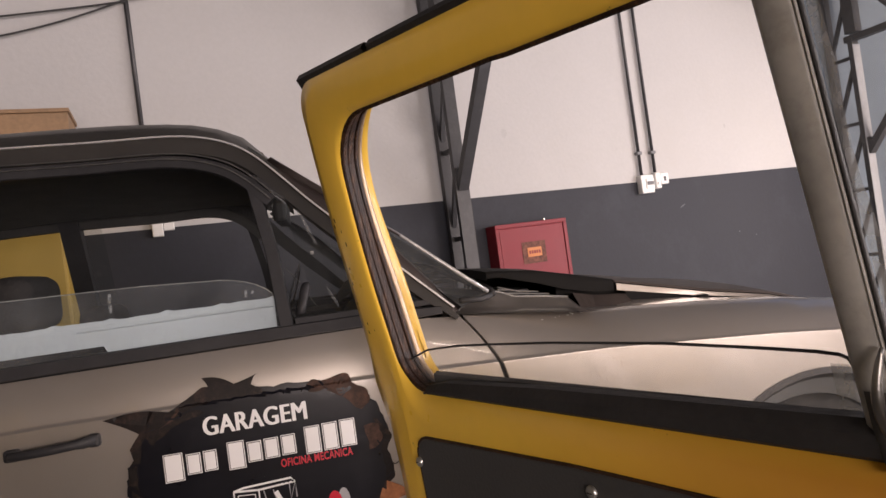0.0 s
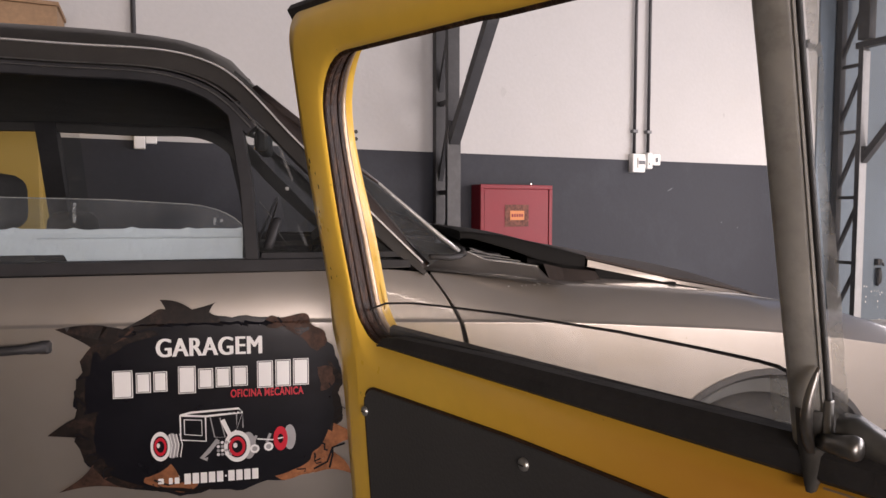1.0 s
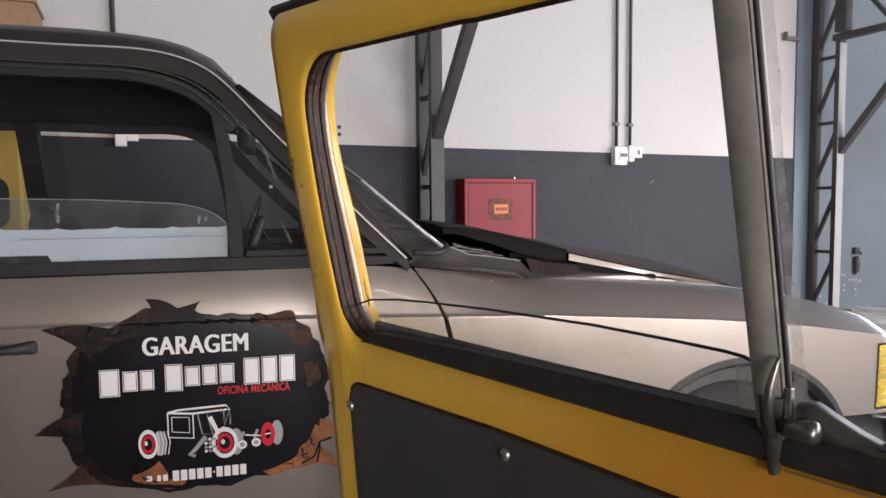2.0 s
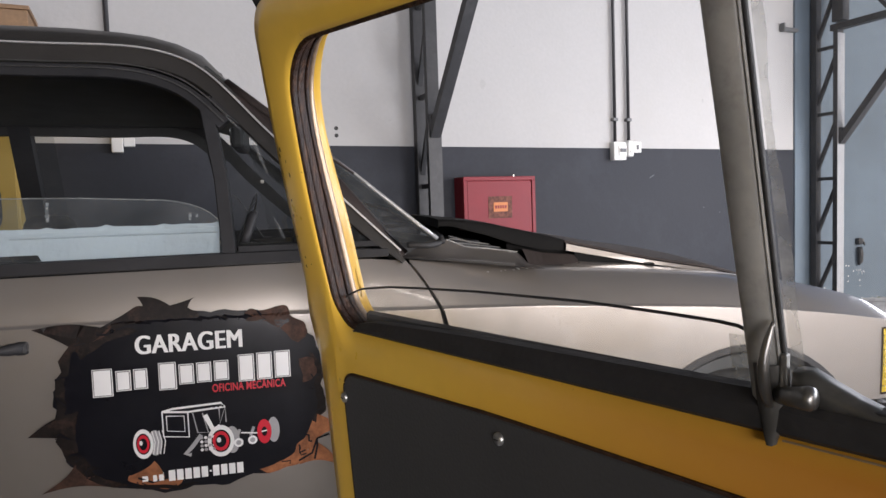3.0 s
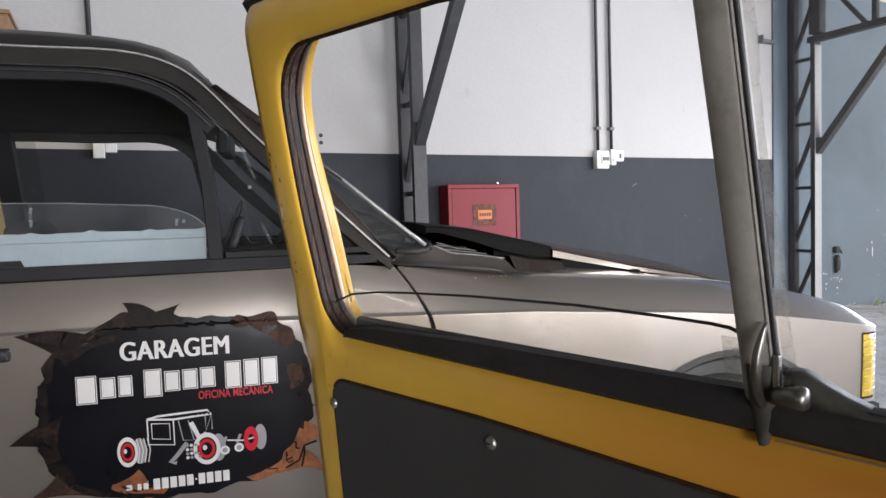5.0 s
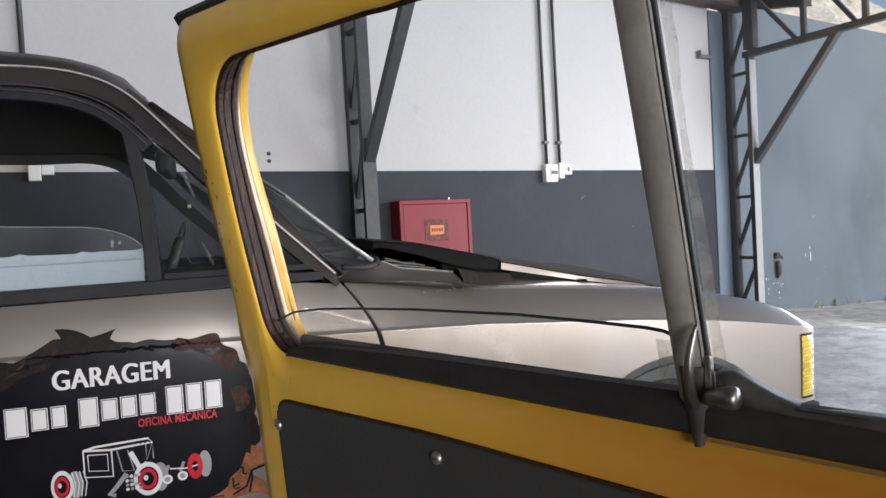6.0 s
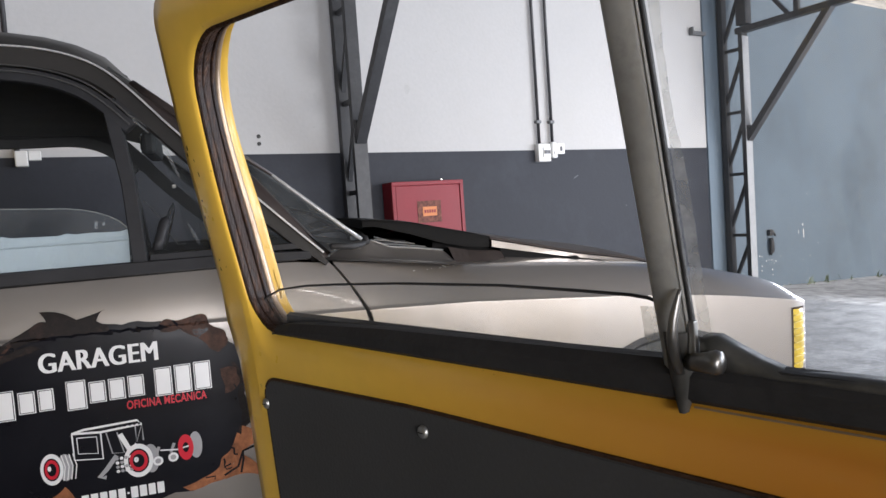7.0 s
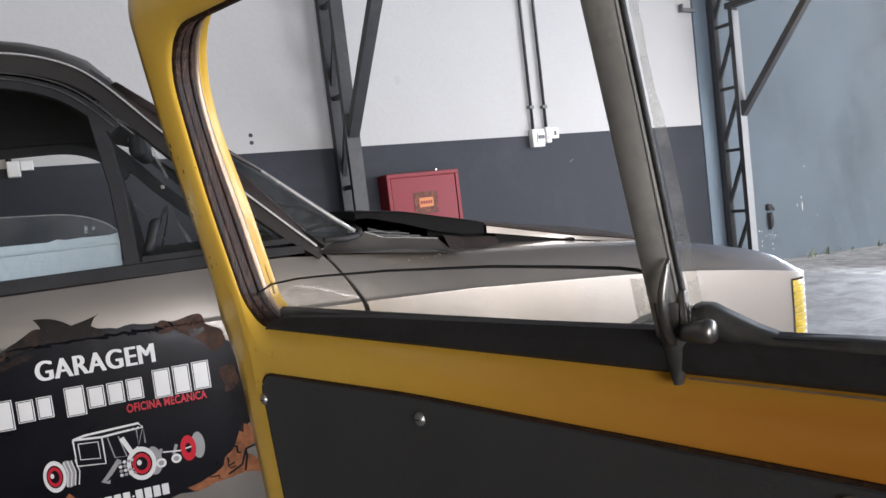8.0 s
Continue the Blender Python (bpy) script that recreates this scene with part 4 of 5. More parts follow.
# roof and headliner
rows = []
for i in range(29):
    x = -0.50 - 1.72 * i / 28
    zr = lerp([p[0] for p in reversed(ROOF)], [p[1] for p in reversed(ROOF)], x)
    crown = lerp((-2.2, -1.9, -1.1, -0.89, -0.70, -0.56, -0.50), (0.03, 0.06, 0.075, 0.078, 0.066, 0.056, 0.040), x)
    row = []
    for k in range(25):
        u = k / 24
        ye = glass_y(zr) + 0.004
        c = 1 - (2 * u - 1) ** 2
        row.append((x, ye + (WIDTH - 2 * ye) * u, zr + crown * min(1, c * 2.6) ** 0.6 + 0.02 * c))
    rows.append(row)
part("roof", loft(rows), "car_black", silver, "faded black roof skin", smooth=True)
rows = [[(x, y, lerp([p[0] for p in reversed(ROOF)], [p[1] for p in reversed(ROOF)], x) - 0.035 + 0.02 * math.sin(math.pi * (y - 0.2) / 1.22)) for y in np.linspace(0.2, 1.42, 9)] for x in np.linspace(-0.56, -2.2, 14)]
part("headliner", loft(rows), "headliner", silver, "grey cloth headliner")
# windscreen with rubber surround and bright strip
bm = bmesh.new()
q = [(-0.015, 0.10, 0.988), (-0.015, WIDTH - 0.10, 0.988), (-0.54, WIDTH - 0.22, 1.425), (-0.54, 0.22, 1.425)]
rows = []
for i in range(11):
    u = i / 10
    a, b = Vector(q[0]).lerp(Vector(q[3]), u), Vector(q[1]).lerp(Vector(q[2]), u)
    rows.append([a.lerp(b, k / 16) + Vector((0.06, 0, 0.028)) * math.sin(math.pi * k / 16) * (1 - 0.85 * u) for k in range(17)])
solid(part("windscreen", loft(rows), "screen_glass", silver, "curved windscreen glass", smooth=True), 0.005)
PILLAR = ((-0.104, 0.949), (-0.165, 1.012), (-0.30, 1.148), (-0.40, 1.243), (-0.478, 1.328), (-0.53, 1.376))
BULGE = ((-0.004, 0.106, 0.985), (-0.05, 0.092, 1.02), (-0.20, 0.116, 1.150), (-0.31, 0.143, 1.245), (-0.41, 0.170, 1.325), (-0.475, 0.195, 1.375))
for far in (False, True):
    dx = FAR_SHIFT * 0.5 if far else 0
    rubber_rows, glass_rows, low, high = [], [], [], []
    for (x, z), q3 in zip(PILLAR, BULGE):
        a, b = Vector((x, glass_y(z) + 0.004, z)), Vector(q3)
        n3 = Vector((0.003, -0.004, 0.005))
        f1 = lerp((0.95, 1.02, 1.10, 1.26), (0.10, 0.26, 0.36, 0.93), z)
        b = a.lerp(b, lerp((1.15, 1.33), (1.0, 0.68), z))
        cut = [a, a.lerp(b, 0.12) + n3 * 1.5, a.lerp(b, f1 - 0.05) + n3, a.lerp(b, f1)]
        pane = [a.lerp(b, f1), a.lerp(b, 0.65) + n3 * 1.2, b]
        for src, out in ((cut, rubber_rows), (pane, glass_rows)):
            out.append([(v.x + dx, mirror(v.y, far), v.z) for v in src])
        low.append(glass_rows[-1][0])
        high.append(glass_rows[-1][2])
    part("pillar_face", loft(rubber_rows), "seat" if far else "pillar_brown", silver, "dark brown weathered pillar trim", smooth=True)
    part("screen_corner", loft(glass_rows), "screen_glass", silver, "curved corner of the windscreen glass", smooth=True)
    if not far:
        part("screen_strip", tube(low, 0.0035, 8), "lever", silver, "dull bright windscreen strip", smooth=True)
        # the reflection along the glass edge, built as a pale strip
        part("screen_edge_glint", tube(high[:5], [0.0055, 0.0052, 0.0040, 0.0028, 0.0020], 10), "trim_and_glint", silver, "pale strip standing in for reflection along the windscreen edge", smooth=True)
        part("screen_rubber", tube([Vector(p) for p in high[2:]], [0.004, 0.009, 0.013, 0.014], 10), "pillar_brown", silver, "weathered screen rubber", smooth=True)
        part("screen_foot_rubber", tube([Vector(p) for p in ((-0.085, 0.055, 0.975), (-0.03, 0.085, 0.970), (-0.002, 0.108, 0.972), (0.012, 0.13, 0.978), (0.03, 0.22, 0.984))], 0.0075, 8), "rubber", silver, "black rubber round the foot of the windscreen", smooth=True)
part("screen_base_rubber", tube([(0.01 + 0.06 * math.sin(math.pi * k / 16), 0.115 + (WIDTH - 0.23) * k / 16, 0.978 + 0.022 * math.sin(math.pi * k / 16)) for k in range(17)], 0.009, 8), "rubber", silver, smooth=True)
part("screen_header", box(-0.555, -0.510, 0.30, WIDTH - 0.30, 1.40, 1.428, 0.012), "car_black", silver)

# cabin
part("dashboard", loft([[(x, y, z) for y in (0.12, 0.4, 0.81, 1.2, 1.5)] for x, z in ((0.0, 0.965), (-0.12, 0.985), (-0.30, 0.965), (-0.36, 0.90), (-0.33, 0.7))]), "cabin", silver, smooth=True)
rows = []
for k in range(9):
    y = 0.90 + 0.50 * k / 8
    h = 0.075 * math.sin(math.pi * (0.08 + 0.84 * k / 8)) ** 0.6
    rows.append([(-0.14, y, 0.975), (-0.20, y, 0.985 + h), (-0.32, y, 0.975 + h), (-0.365, y, 0.955 + h * 0.6), (-0.36, y, 0.90)])
part("instrument_hood", loft(rows), "cabin", silver, smooth=True)
part("rear_shelf", box(-2.5, -2.0, 0.15, WIDTH - 0.15, 0.86, 0.92), "cabin", silver)
part("inner_door_card", box(-1.4, -0.2, 0.10, 0.115, 0.32, 0.93), "cabin", silver)
part("inner_door_card", box(-1.4, -0.2, WIDTH - 0.115, WIDTH - 0.10, 0.32, 0.93), "cabin", silver)
for y in (0.50, 1.12):
    seat = part("front_seat", box(-1.22, -0.70, y - 0.24, y + 0.24, 0.34, 0.52, 0.05), "seat", silver, "dark cloth front seat")
    rows = []
    for z, xx, w in ((0.50, -1.10, 0.22), (0.75, -1.17, 0.25), (0.92, -1.21, 0.23), (1.0, -1.22, 0.16)):
        rows.append([(xx - 0.07, y - w, z), (xx - 0.07, y + w, z), (xx + 0.02, y + w, z), (xx + 0.06, y + w * 0.6, z), (xx + 0.06, y - w * 0.6, z), (xx + 0.02, y - w, z)])
    part("backrest", loft(rows, True, cap=True), "seat", seat, smooth=True)
    part("headrest", box(-1.27, -1.15, y - 0.12, y + 0.12, 1.03 if y < 0.8 else 0.95, 1.185 if y < 0.8 else 1.08, 0.045, seg=4), "seat", seat, "dark padded headrest", smooth=True)
rows = [[(-0.56 + r * 0.35 * math.sin(a), 1.15 + r * math.cos(a) + 0.012 * math.cos(b), 0.95 + r * 0.94 * math.sin(a) + 0.012 * math.sin(b)) for b in (2 * math.pi * j / 8 for j in range(9))] for a, r in ((2 * math.pi * k / 28, 0.19) for k in range(29))]
part("steering_wheel", loft(rows), "car_trim", silver, "thin black steering wheel", smooth=True)
part("steering_column", tube([(-0.57, 1.15, 0.95), (-0.3, 1.15, 0.86)], 0.03, 10), "cabin", silver)
mir = part("rear_view_mirror", box(-0.53, -0.49, 0.64, 0.86, 1.265, 1.335, 0.012), "car_trim", silver, "black rear-view mirror")
part("mirror_glass", box(-0.534, -0.5315, 0.65, 0.85, 1.273, 1.327), "mirror", mir)
part("mirror_stem", tube([(-0.51, 0.75, 1.33), (-0.50, 0.75, 1.41)], 0.008, 8), "car_trim", mir)
rows = [[(-0.457 + 0.021 * u + r * math.cos(a), 0.058 + 0.026 * u + r * math.sin(a), 0.998 + 0.070 * u) for a in (2 * math.pi * q / 14 for q in range(14))] for u, r in ((0, 0.011), (0.3, 0.011), (0.6, 0.0115), (0.85, 0.0118), (0.95, 0.0095), (1.0, 0.004))]
part("vent_latch", loft(rows, True, cap=True), "car_trim", silver, smooth=True)

# loose film hanging across the vent opening
random.seed(8)
rows = []
for k in range(25):
    u = k / 24
    x, z = -0.474 + 0.073 * u + 0.003 * math.sin(u * 4.0), 1.320 - 0.168 * u
    w = 0.0022 + 0.0016 * math.sin(math.pi * u) + 0.0006 * random.uniform(-1, 1)
    rows.append([(x - w, glass_y(z) + 0.006, z), (x, glass_y(z) + 0.003 + 0.002 * math.sin(k * 1.3), z + 0.001), (x + w, glass_y(z) + 0.006, z + 0.002)])
film = part("loose_film", loft(rows), "film", silver, "loose clear film strand across the vent window", smooth=True)
part("film_edge", tube([p[2] for p in rows], 0.0007, 5), "film", film)
for dx, dz, w in ((0.0, 0.0, 0.0030), (0.012, -0.001, 0.0022)):
    rows = []
    for k in range(13):
        u = k / 12
        x, z = -0.512 + dx + 0.052 * u, 1.305 + dz - 0.046 * u + 0.004 * math.sin(math.pi * u)
        rows.append([(x - w * (1 - u), glass_y(z) + 0.004, z - w), (x, glass_y(z) + 0.001, z), (x + w * (1 - u), glass_y(z) + 0.004, z + w * 0.6)])
    part("film_fold", loft(rows), "film", film, "folded upper end of the clear film", smooth=True)
rows = []
for k in range(9):
    u = k / 8
    x, z = -0.392 + 0.022 * u, 1.052 - 0.050 * u
    w = 0.003 + 0.005 * math.sin(math.pi * u) + 0.002 * random.uniform(-1, 1)
    rows.append([(x - w / 2, glass_y(z) + 0.004, z), (x + 0.001, glass_y(z) - 0.001 + 0.003 * (k % 2), z), (x + w / 2, glass_y(z) + 0.004, z)])
part("film_crumple", loft(rows), "film", film, "crumpled pale end of the film")
# thin pale lines on the far side of the vent opening
for x0, z0, x1, z1 in ((-0.480, 1.105, -0.452, 1.068), (-0.440, 1.040, -0.418, 1.006), (-0.418, 1.006, -0.400, 1.006)):
    part("bright_edge", tube([(x0, glass_y(z0) + 0.05, z0), (x1, glass_y(z1) + 0.05, z1)], 0.0010, 6), "lever", silver)
# small pale chip set on the film as a painted glint
part("film_glint", box(-0.419, -0.411, glass_y(1.135) + 0.010, glass_y(1.135) + 0.012, 1.131, 1.139, 0.001), "seal", film)

# door handle
rows = []
for k in range(15):
    u = k / 14
    x = -1.07 + 0.175 * u
    bow = 0.022 * math.sin(math.pi * min(1, u * 1.05)) ** 0.5
    h = 0.0095 + 0.0025 * (u > 0.8)
    rows.append([(x, -0.004 - bow + 0.008 * math.cos(a), 0.797 + 0.006 * u + h * math.sin(a)) for a in (2 * math.pi * j / 10 for j in range(10))])
hd = part("door_handle", loft(rows, True, cap=True), "car_trim", silver, "black pull door handle", smooth=True)
part("handle_foot", box(-0.915, -0.89, -0.012, 0.01, 0.788, 0.815, 0.006), "car_trim", hd)
part("handle_foot", box(-1.075, -1.045, -0.012, 0.01, 0.785, 0.81, 0.006), "car_trim", hd)

# ---- decal on the near door ----
DX, DZ = -0.573, 0.663


def skin(x, z, lift):
    return Vector((x, side_y(x, z) - lift, z))


def patch(name, outline, lift, material, label="", rings=36):
    """A flat shape laid on the door skin: outline(a) gives x and z for an angle."""
    n = 120
    rows = []
    for i in range(rings + 1):
        u = max(0.0005, i / rings)
        rows.append([skin(DX + (outline(a)[0] - DX) * u, DZ + (outline(a)[1] - DZ) * u, lift) for a in (2 * math.pi * k / n for k in range(n))])
    return part(name, loft(rows, True), material, silver, label)


def blob(a, grow, rough, seed):
    c, s = math.cos(a), math.sin(a)
    p = 2.8
    r = (abs(c) ** p + abs(s) ** p) ** (-1 / p)
    j = 1 + rough * noise.noise((c * 3 + seed, s * 3, seed)) + 0.6 * rough * noise.noise((c * 9, s * 9 + seed, 1))
    return DX + 0.262 * grow * r * j * c, DZ + 0.190 * grow * r * j * s


decal = patch("decal", lambda a: blob(a, 1.03, 0.08, 1.0), 0.0038, "decal_black", "black torn-metal workshop decal with rubble edge")


def ragged(a0, a1, r0, r1, seed, lift, material, name="rubble_edge", n=34):
    rows = []
    for k in range(n + 1):
        a = a0 + (a1 - a0) * k / n
        taper = math.sin(math.pi * k / n) ** 0.35
        x0, z0 = blob(a, r0, 0.05, seed)
        x1, z1 = blob(a, r0 + (r1 - r0) * taper * (0.8 + 0.7 * noise.noise((a * 7, seed, 0))), 0.06, seed)
        rows.append([skin(x0 + (x1 - x0) * u, z0 + (z1 - z0) * u, lift) for u in np.linspace(0, 1, 9)])
    return part(name, loft(rows), material, decal)


ragged(radians(94), radians(270), 0.985, 1.07, 4.0, 0.0050, "decal_dark")
ragged(radians(116), radians(146), 0.90, 1.02, 8.0, 0.0047, "decal_dark")
ragged(radians(190), radians(222), 0.93, 1.06, 3.0, 0.0042, "decal_dark")
ragged(radians(34), radians(64), 0.93, 1.13, 7.0, 0.0048, "decal_brown")
ragged(radians(-30), radians(26), 0.98, 1.06, 2.0, 0.0041, "decal_dark")
ragged(radians(6), radians(24), 0.88, 1.03, 6.0, 0.0043, "decal_brown")
ragged(radians(236), radians(262), 0.90, 1.05, 9.0, 0.0042, "decal_orange")
ragged(radians(-62), radians(-22), 0.96, 1.10, 5.0, 0.0043, "decal_orange")


ragged(radians(86), radians(124), 0.94, 1.13, 11.0, 0.0052, "decal_dark", n=60)
ragged(radians(38), radians(66), 1.0, 1.16, 12.0, 0.0049, "decal_brown", n=40)


def spike(a, b, tip, lift=0.0050, material="decal_brown"):
    """A torn metal tongue: two foot points and a tip, bent."""
    A, B, T = (Vector((p[0], 0, p[1])) for p in (a, b, tip))
    rows = []
    for k in range(17):
        u = k / 16
        bow = 0.010 * math.sin(math.pi * u)
        p, q = A.lerp(T, u), B.lerp(T, u)
        rows.append([skin(p.x + bow, p.z, lift), skin((p.x + q.x) / 2, (p.z + q.z) / 2, lift), skin(q.x, q.z + bow, lift)])
    return part("torn_tongue", loft(rows), material, decal, "dark torn metal tongue")


spike((-0.79, 0.775), (-0.735, 0.83), (-0.882, 0.838), material="decal_dark")
spike((-0.78, 0.80), (-0.745, 0.815), (-0.728, 0.838), material="decal_brown")
spike((-0.675, 0.845), (-0.60, 0.86), (-0.680, 0.893), material="decal_dark")
spike((-0.66, 0.862), (-0.585, 0.845), (-0.562, 0.886), material="decal_dark")
spike((-0.82, 0.60), (-0.805, 0.66), (-0.905, 0.613), material="decal_dark")
spike((-0.82, 0.545), (-0.75, 0.485), (-0.890, 0.487), material="decal_brown")
spike((-0.315, 0.605), (-0.325, 0.54), (-0.262, 0.562), 0.0042, "decal_orange")
spike((-0.325, 0.545), (-0.36, 0.49), (-0.275, 0.482), 0.0044, "decal_orange")
spike((-0.72, 0.505), (-0.64, 0.475), (-0.665, 0.535), 0.0046, "decal_orange")


def words(text, x, z, height, material, tilt=0.0, width=1.0, bold=0.0, lift=0.005, name="lettering"):
    cu = bpy.data.curves.new(name, "FONT")
    cu.body, cu.size, cu.align_x, cu.align_y = text, height * 1.38, "CENTER", "CENTER"
    cu.extrude, cu.offset, cu.space_character = 0.0004, bold, 1.06
    cu.materials.append(M[material])
    ob = new(name, cu)
    ob.parent = decal
    ob.matrix_local = Matrix.Translation((x, side_y(x, z) - lift, z)) @ pose(0, 0, 0, 90, 0, 0) @ pose(0, 0, 0, 0, 0, tilt) @ Matrix.Diagonal((width, 1, 1, 1))
    return ob


for dx in (-0.0018, -0.0009, 0.0, 0.0009, 0.0018):
    words("GARAGEM", -0.577 + dx, 0.789, 0.041, "decal_white", 0.0, 0.80, 0.0, 0.0050 + dx * 0.1, name="word_lettering")
words("OFICINA MECÂNICA", -0.459, 0.684, 0.0175, "decal_red", 0.0, 0.66, 0.0004, name="word_lettering")


def bars(x0, z, items, material, lift=0.005, slope=0.01):
    """Plain upright bars in place of characters: width, height and gap of each."""
    x = x0
    for w, h, g in items:
        if w:
            zc = z + slope * (x - x0)
            y = side_y(x + w / 2, zc)
            o = box(x, x + w, y - lift, y - lift + 0.0015, zc - h / 2, zc + h / 2, 0.0006)
            part("print_bar", o, material, decal)
        x += w + g


# the name, as plain shapes, and the contact line, as plain bars
NAME = [(0.040, 0.060, 0.006), (0.030, 0.044, 0.005), (0.028, 0.044, 0.022), (0.036, 0.060, 0.005), (0.031, 0.044, 0.005), (0.031, 0.044, 0.005), (0.031, 0.044, 0.020), (0.034, 0.060, 0.005), (0.033, 0.060, 0.005), (0.034, 0.060, 0)]
for inset, print_colour, lift in ((0.0, "decal_white", 0.0046), (0.0018, "decal_black", 0.0052), (0.0032, "decal_white", 0.0058)):
    bars(-0.775 + inset, 0.716, [(w - 2 * inset, h - 2 * inset, g + 2 * inset) for w, h, g in NAME], print_colour, lift, 0.03)
bars(-0.692, 0.497, [(0.012, 0.014, 0.010), (0.008, 0.018, 0.004), (0.010, 0.018, 0.010)] + [(0.0135, 0.024, 0.0035)] * 5 + [(0.004, 0.004, 0.003)] + [(0.0135, 0.024, 0.0035)] * 4, "decal_white")


def disc(x, z, r, material, lift, squash=1.0, r_in=0.0, name="print_disc"):
    x, z = x + DRAW_X, z + DRAW_Z
    rows = [[skin(x + q * squash * math.cos(a), z + q * math.sin(a), lift) for a in (2 * math.pi * k / 28 for k in range(28))] for q in (max(r_in, 0.0004), r)]
    return part(name, loft(rows, True), material, decal)


def stroke(pts, w, material="decal_white", lift=0.0050):
    rows = []
    P = [Vector((p[0] + DRAW_X, 0, p[1] + DRAW_Z)) for p in pts]
    for i, p in enumerate(P):
        d = (P[min(i + 1, len(P) - 1)] - P[max(i - 1, 0)]).normalized()
        nn = Vector((-d.z, 0, d.x)) * (w / 2)
        rows.append([skin(p.x + nn.x, p.z + nn.z, lift), skin(p.x - nn.x, p.z - nn.z, lift)])
    return part("print_line", loft(rows), material, decal)


DRAW_X, DRAW_Z = -0.020, -0.013
# the little roadster drawing
for x, z, r, sq in ((-0.664, 0.588, 0.033, 0.62), (-0.505, 0.578, 0.036, 0.78)):
    disc(x + 0.024, z, r * 0.86, "decal_grey", 0.0044, 0.5)
    disc(x, z, r, "decal_white", 0.0050, sq)
    disc(x, z, r * 0.72, "decal_black", 0.0054, sq)
    disc(x, z, r * 0.62, "decal_red", 0.0058, sq)
    disc(x, z, r * 0.40, "decal_black", 0.0062, sq)
    disc(x - 0.004, z + 0.003, r * 0.16, "decal_white", 0.0066, sq)
disc(-0.392, 0.592, 0.029, "decal_grey", 0.0046, 0.45)
disc(-0.412, 0.590, 0.028, "decal_red", 0.0052, 0.55, 0.011)
for k in range(4):
    stroke([(-0.645 + k * 0.007, 0.562), (-0.640 + k * 0.007, 0.590), (-0.645 + k * 0.007, 0.615)], 0.002, "decal_white", 0.0056)
stroke([(-0.622, 0.655), (-0.622, 0.600), (-0.570, 0.594), (-0.570, 0.650)], 0.003)
stroke([(-0.622, 0.655), (-0.60, 0.660), (-0.50, 0.664), (-0.492, 0.655), (-0.570, 0.650), (-0.622, 0.655)], 0.0045)
stroke([(-0.614, 0.645), (-0.614, 0.612), (-0.578, 0.607), (-0.578, 0.642), (-0.614, 0.645)], 0.002)
for k in range(8):
    disc(-0.560 + k * 0.009, 0.657, 0.0024, "decal_black", 0.0060)
stroke([(-0.560, 0.647), (-0.552, 0.602), (-0.530, 0.600), (-0.540, 0.645)], 0.0025, "decal_grey")
stroke([(-0.535, 0.640), (-0.520, 0.605), (-0.505, 0.612)], 0.010, "decal_white")
stroke([(-0.505, 0.655), (-0.505, 0.618), (-0.492, 0.655), (-0.492, 0.620)], 0.003, "decal_grey")
stroke([(-0.545, 0.596), (-0.566, 0.570), (-0.580, 0.556), (-0.568, 0.553)], 0.009, "decal_grey")
for i in range(4):
    for j in range(4):
        disc(-0.545 + i * 0.0085, 0.562 + j * 0.009, 0.0034, "decal_white" if (i + j) % 2 == 0 else "decal_grey", 0.0056)
for x, z in ((-0.468, 0.570), (-0.438, 0.573)):
    disc(x, z, 0.010, "decal_white", 0.0052)
    disc(x, z, 0.0055, "decal_grey", 0.0056)
    stroke([(x - 0.004, z + 0.01), (x + 0.004, z + 0.03)], 0.006, "decal_grey", 0.0048)
stroke([(-0.462, 0.592), (-0.43, 0.588), (-0.405, 0.592)], 0.003, "decal_white")

# cracks through the orange rubble print
DRAW_X, DRAW_Z = 0, 0
for pts in (((-0.36, 0.50), (-0.33, 0.515), (-0.318, 0.548), (-0.29, 0.556)), ((-0.325, 0.50), (-0.318, 0.53), (-0.318, 0.548)), ((-0.70, 0.50), (-0.672, 0.487), (-0.64, 0.494))):
    stroke(pts, 0.0045, "decal_black", 0.0052)
random.seed(12)
for k in range(26):
    a = radians(random.choice((45, 55, 62, 120, 135, 160, 180, 200, 215, 240, 255, -45, -35, -10, 10))) + random.uniform(-0.1, 0.1)
    r, pts = random.uniform(0.94, 0.99), []
    for j in range(4):
        pts.append(blob(a, r, 0.05, 4.0))
        r, a = r + random.uniform(0.02, 0.035), a + random.uniform(-0.07, 0.07)
    stroke(pts, random.uniform(0.002, 0.0045), "decal_black", 0.0058)

# ---- yellow car: x along its open door towards the hinge, y to the door's outside ----
YC = Matrix.Translation((0.597, 0.481, 0)) @ Matrix(((0.2208, 0.9753, 0, 0), (-0.9753, 0.2208, 0, 0), (0, 0, 1, 0), (0, 0, 0, 1)))
LEAN_IN = math.tan(radians(10))
BELT = 0.866
yellow = thing("yellow_car", YC, "yellow old car with its front door swung wide open", "car")


def on_door(s, y, z):
    """A point of the door: above the belt it leans towards the cabin."""
    bow = (0.008 * min(1.0, max(0.0, (z - 0.80) / 0.07)) + 0.032 * max(0.0, z - 0.88)) * min(1.1, max(0.0, -s / 0.75))
    return Vector((s, y - bow - LEAN_IN * max(0.0, z - 0.88), z))


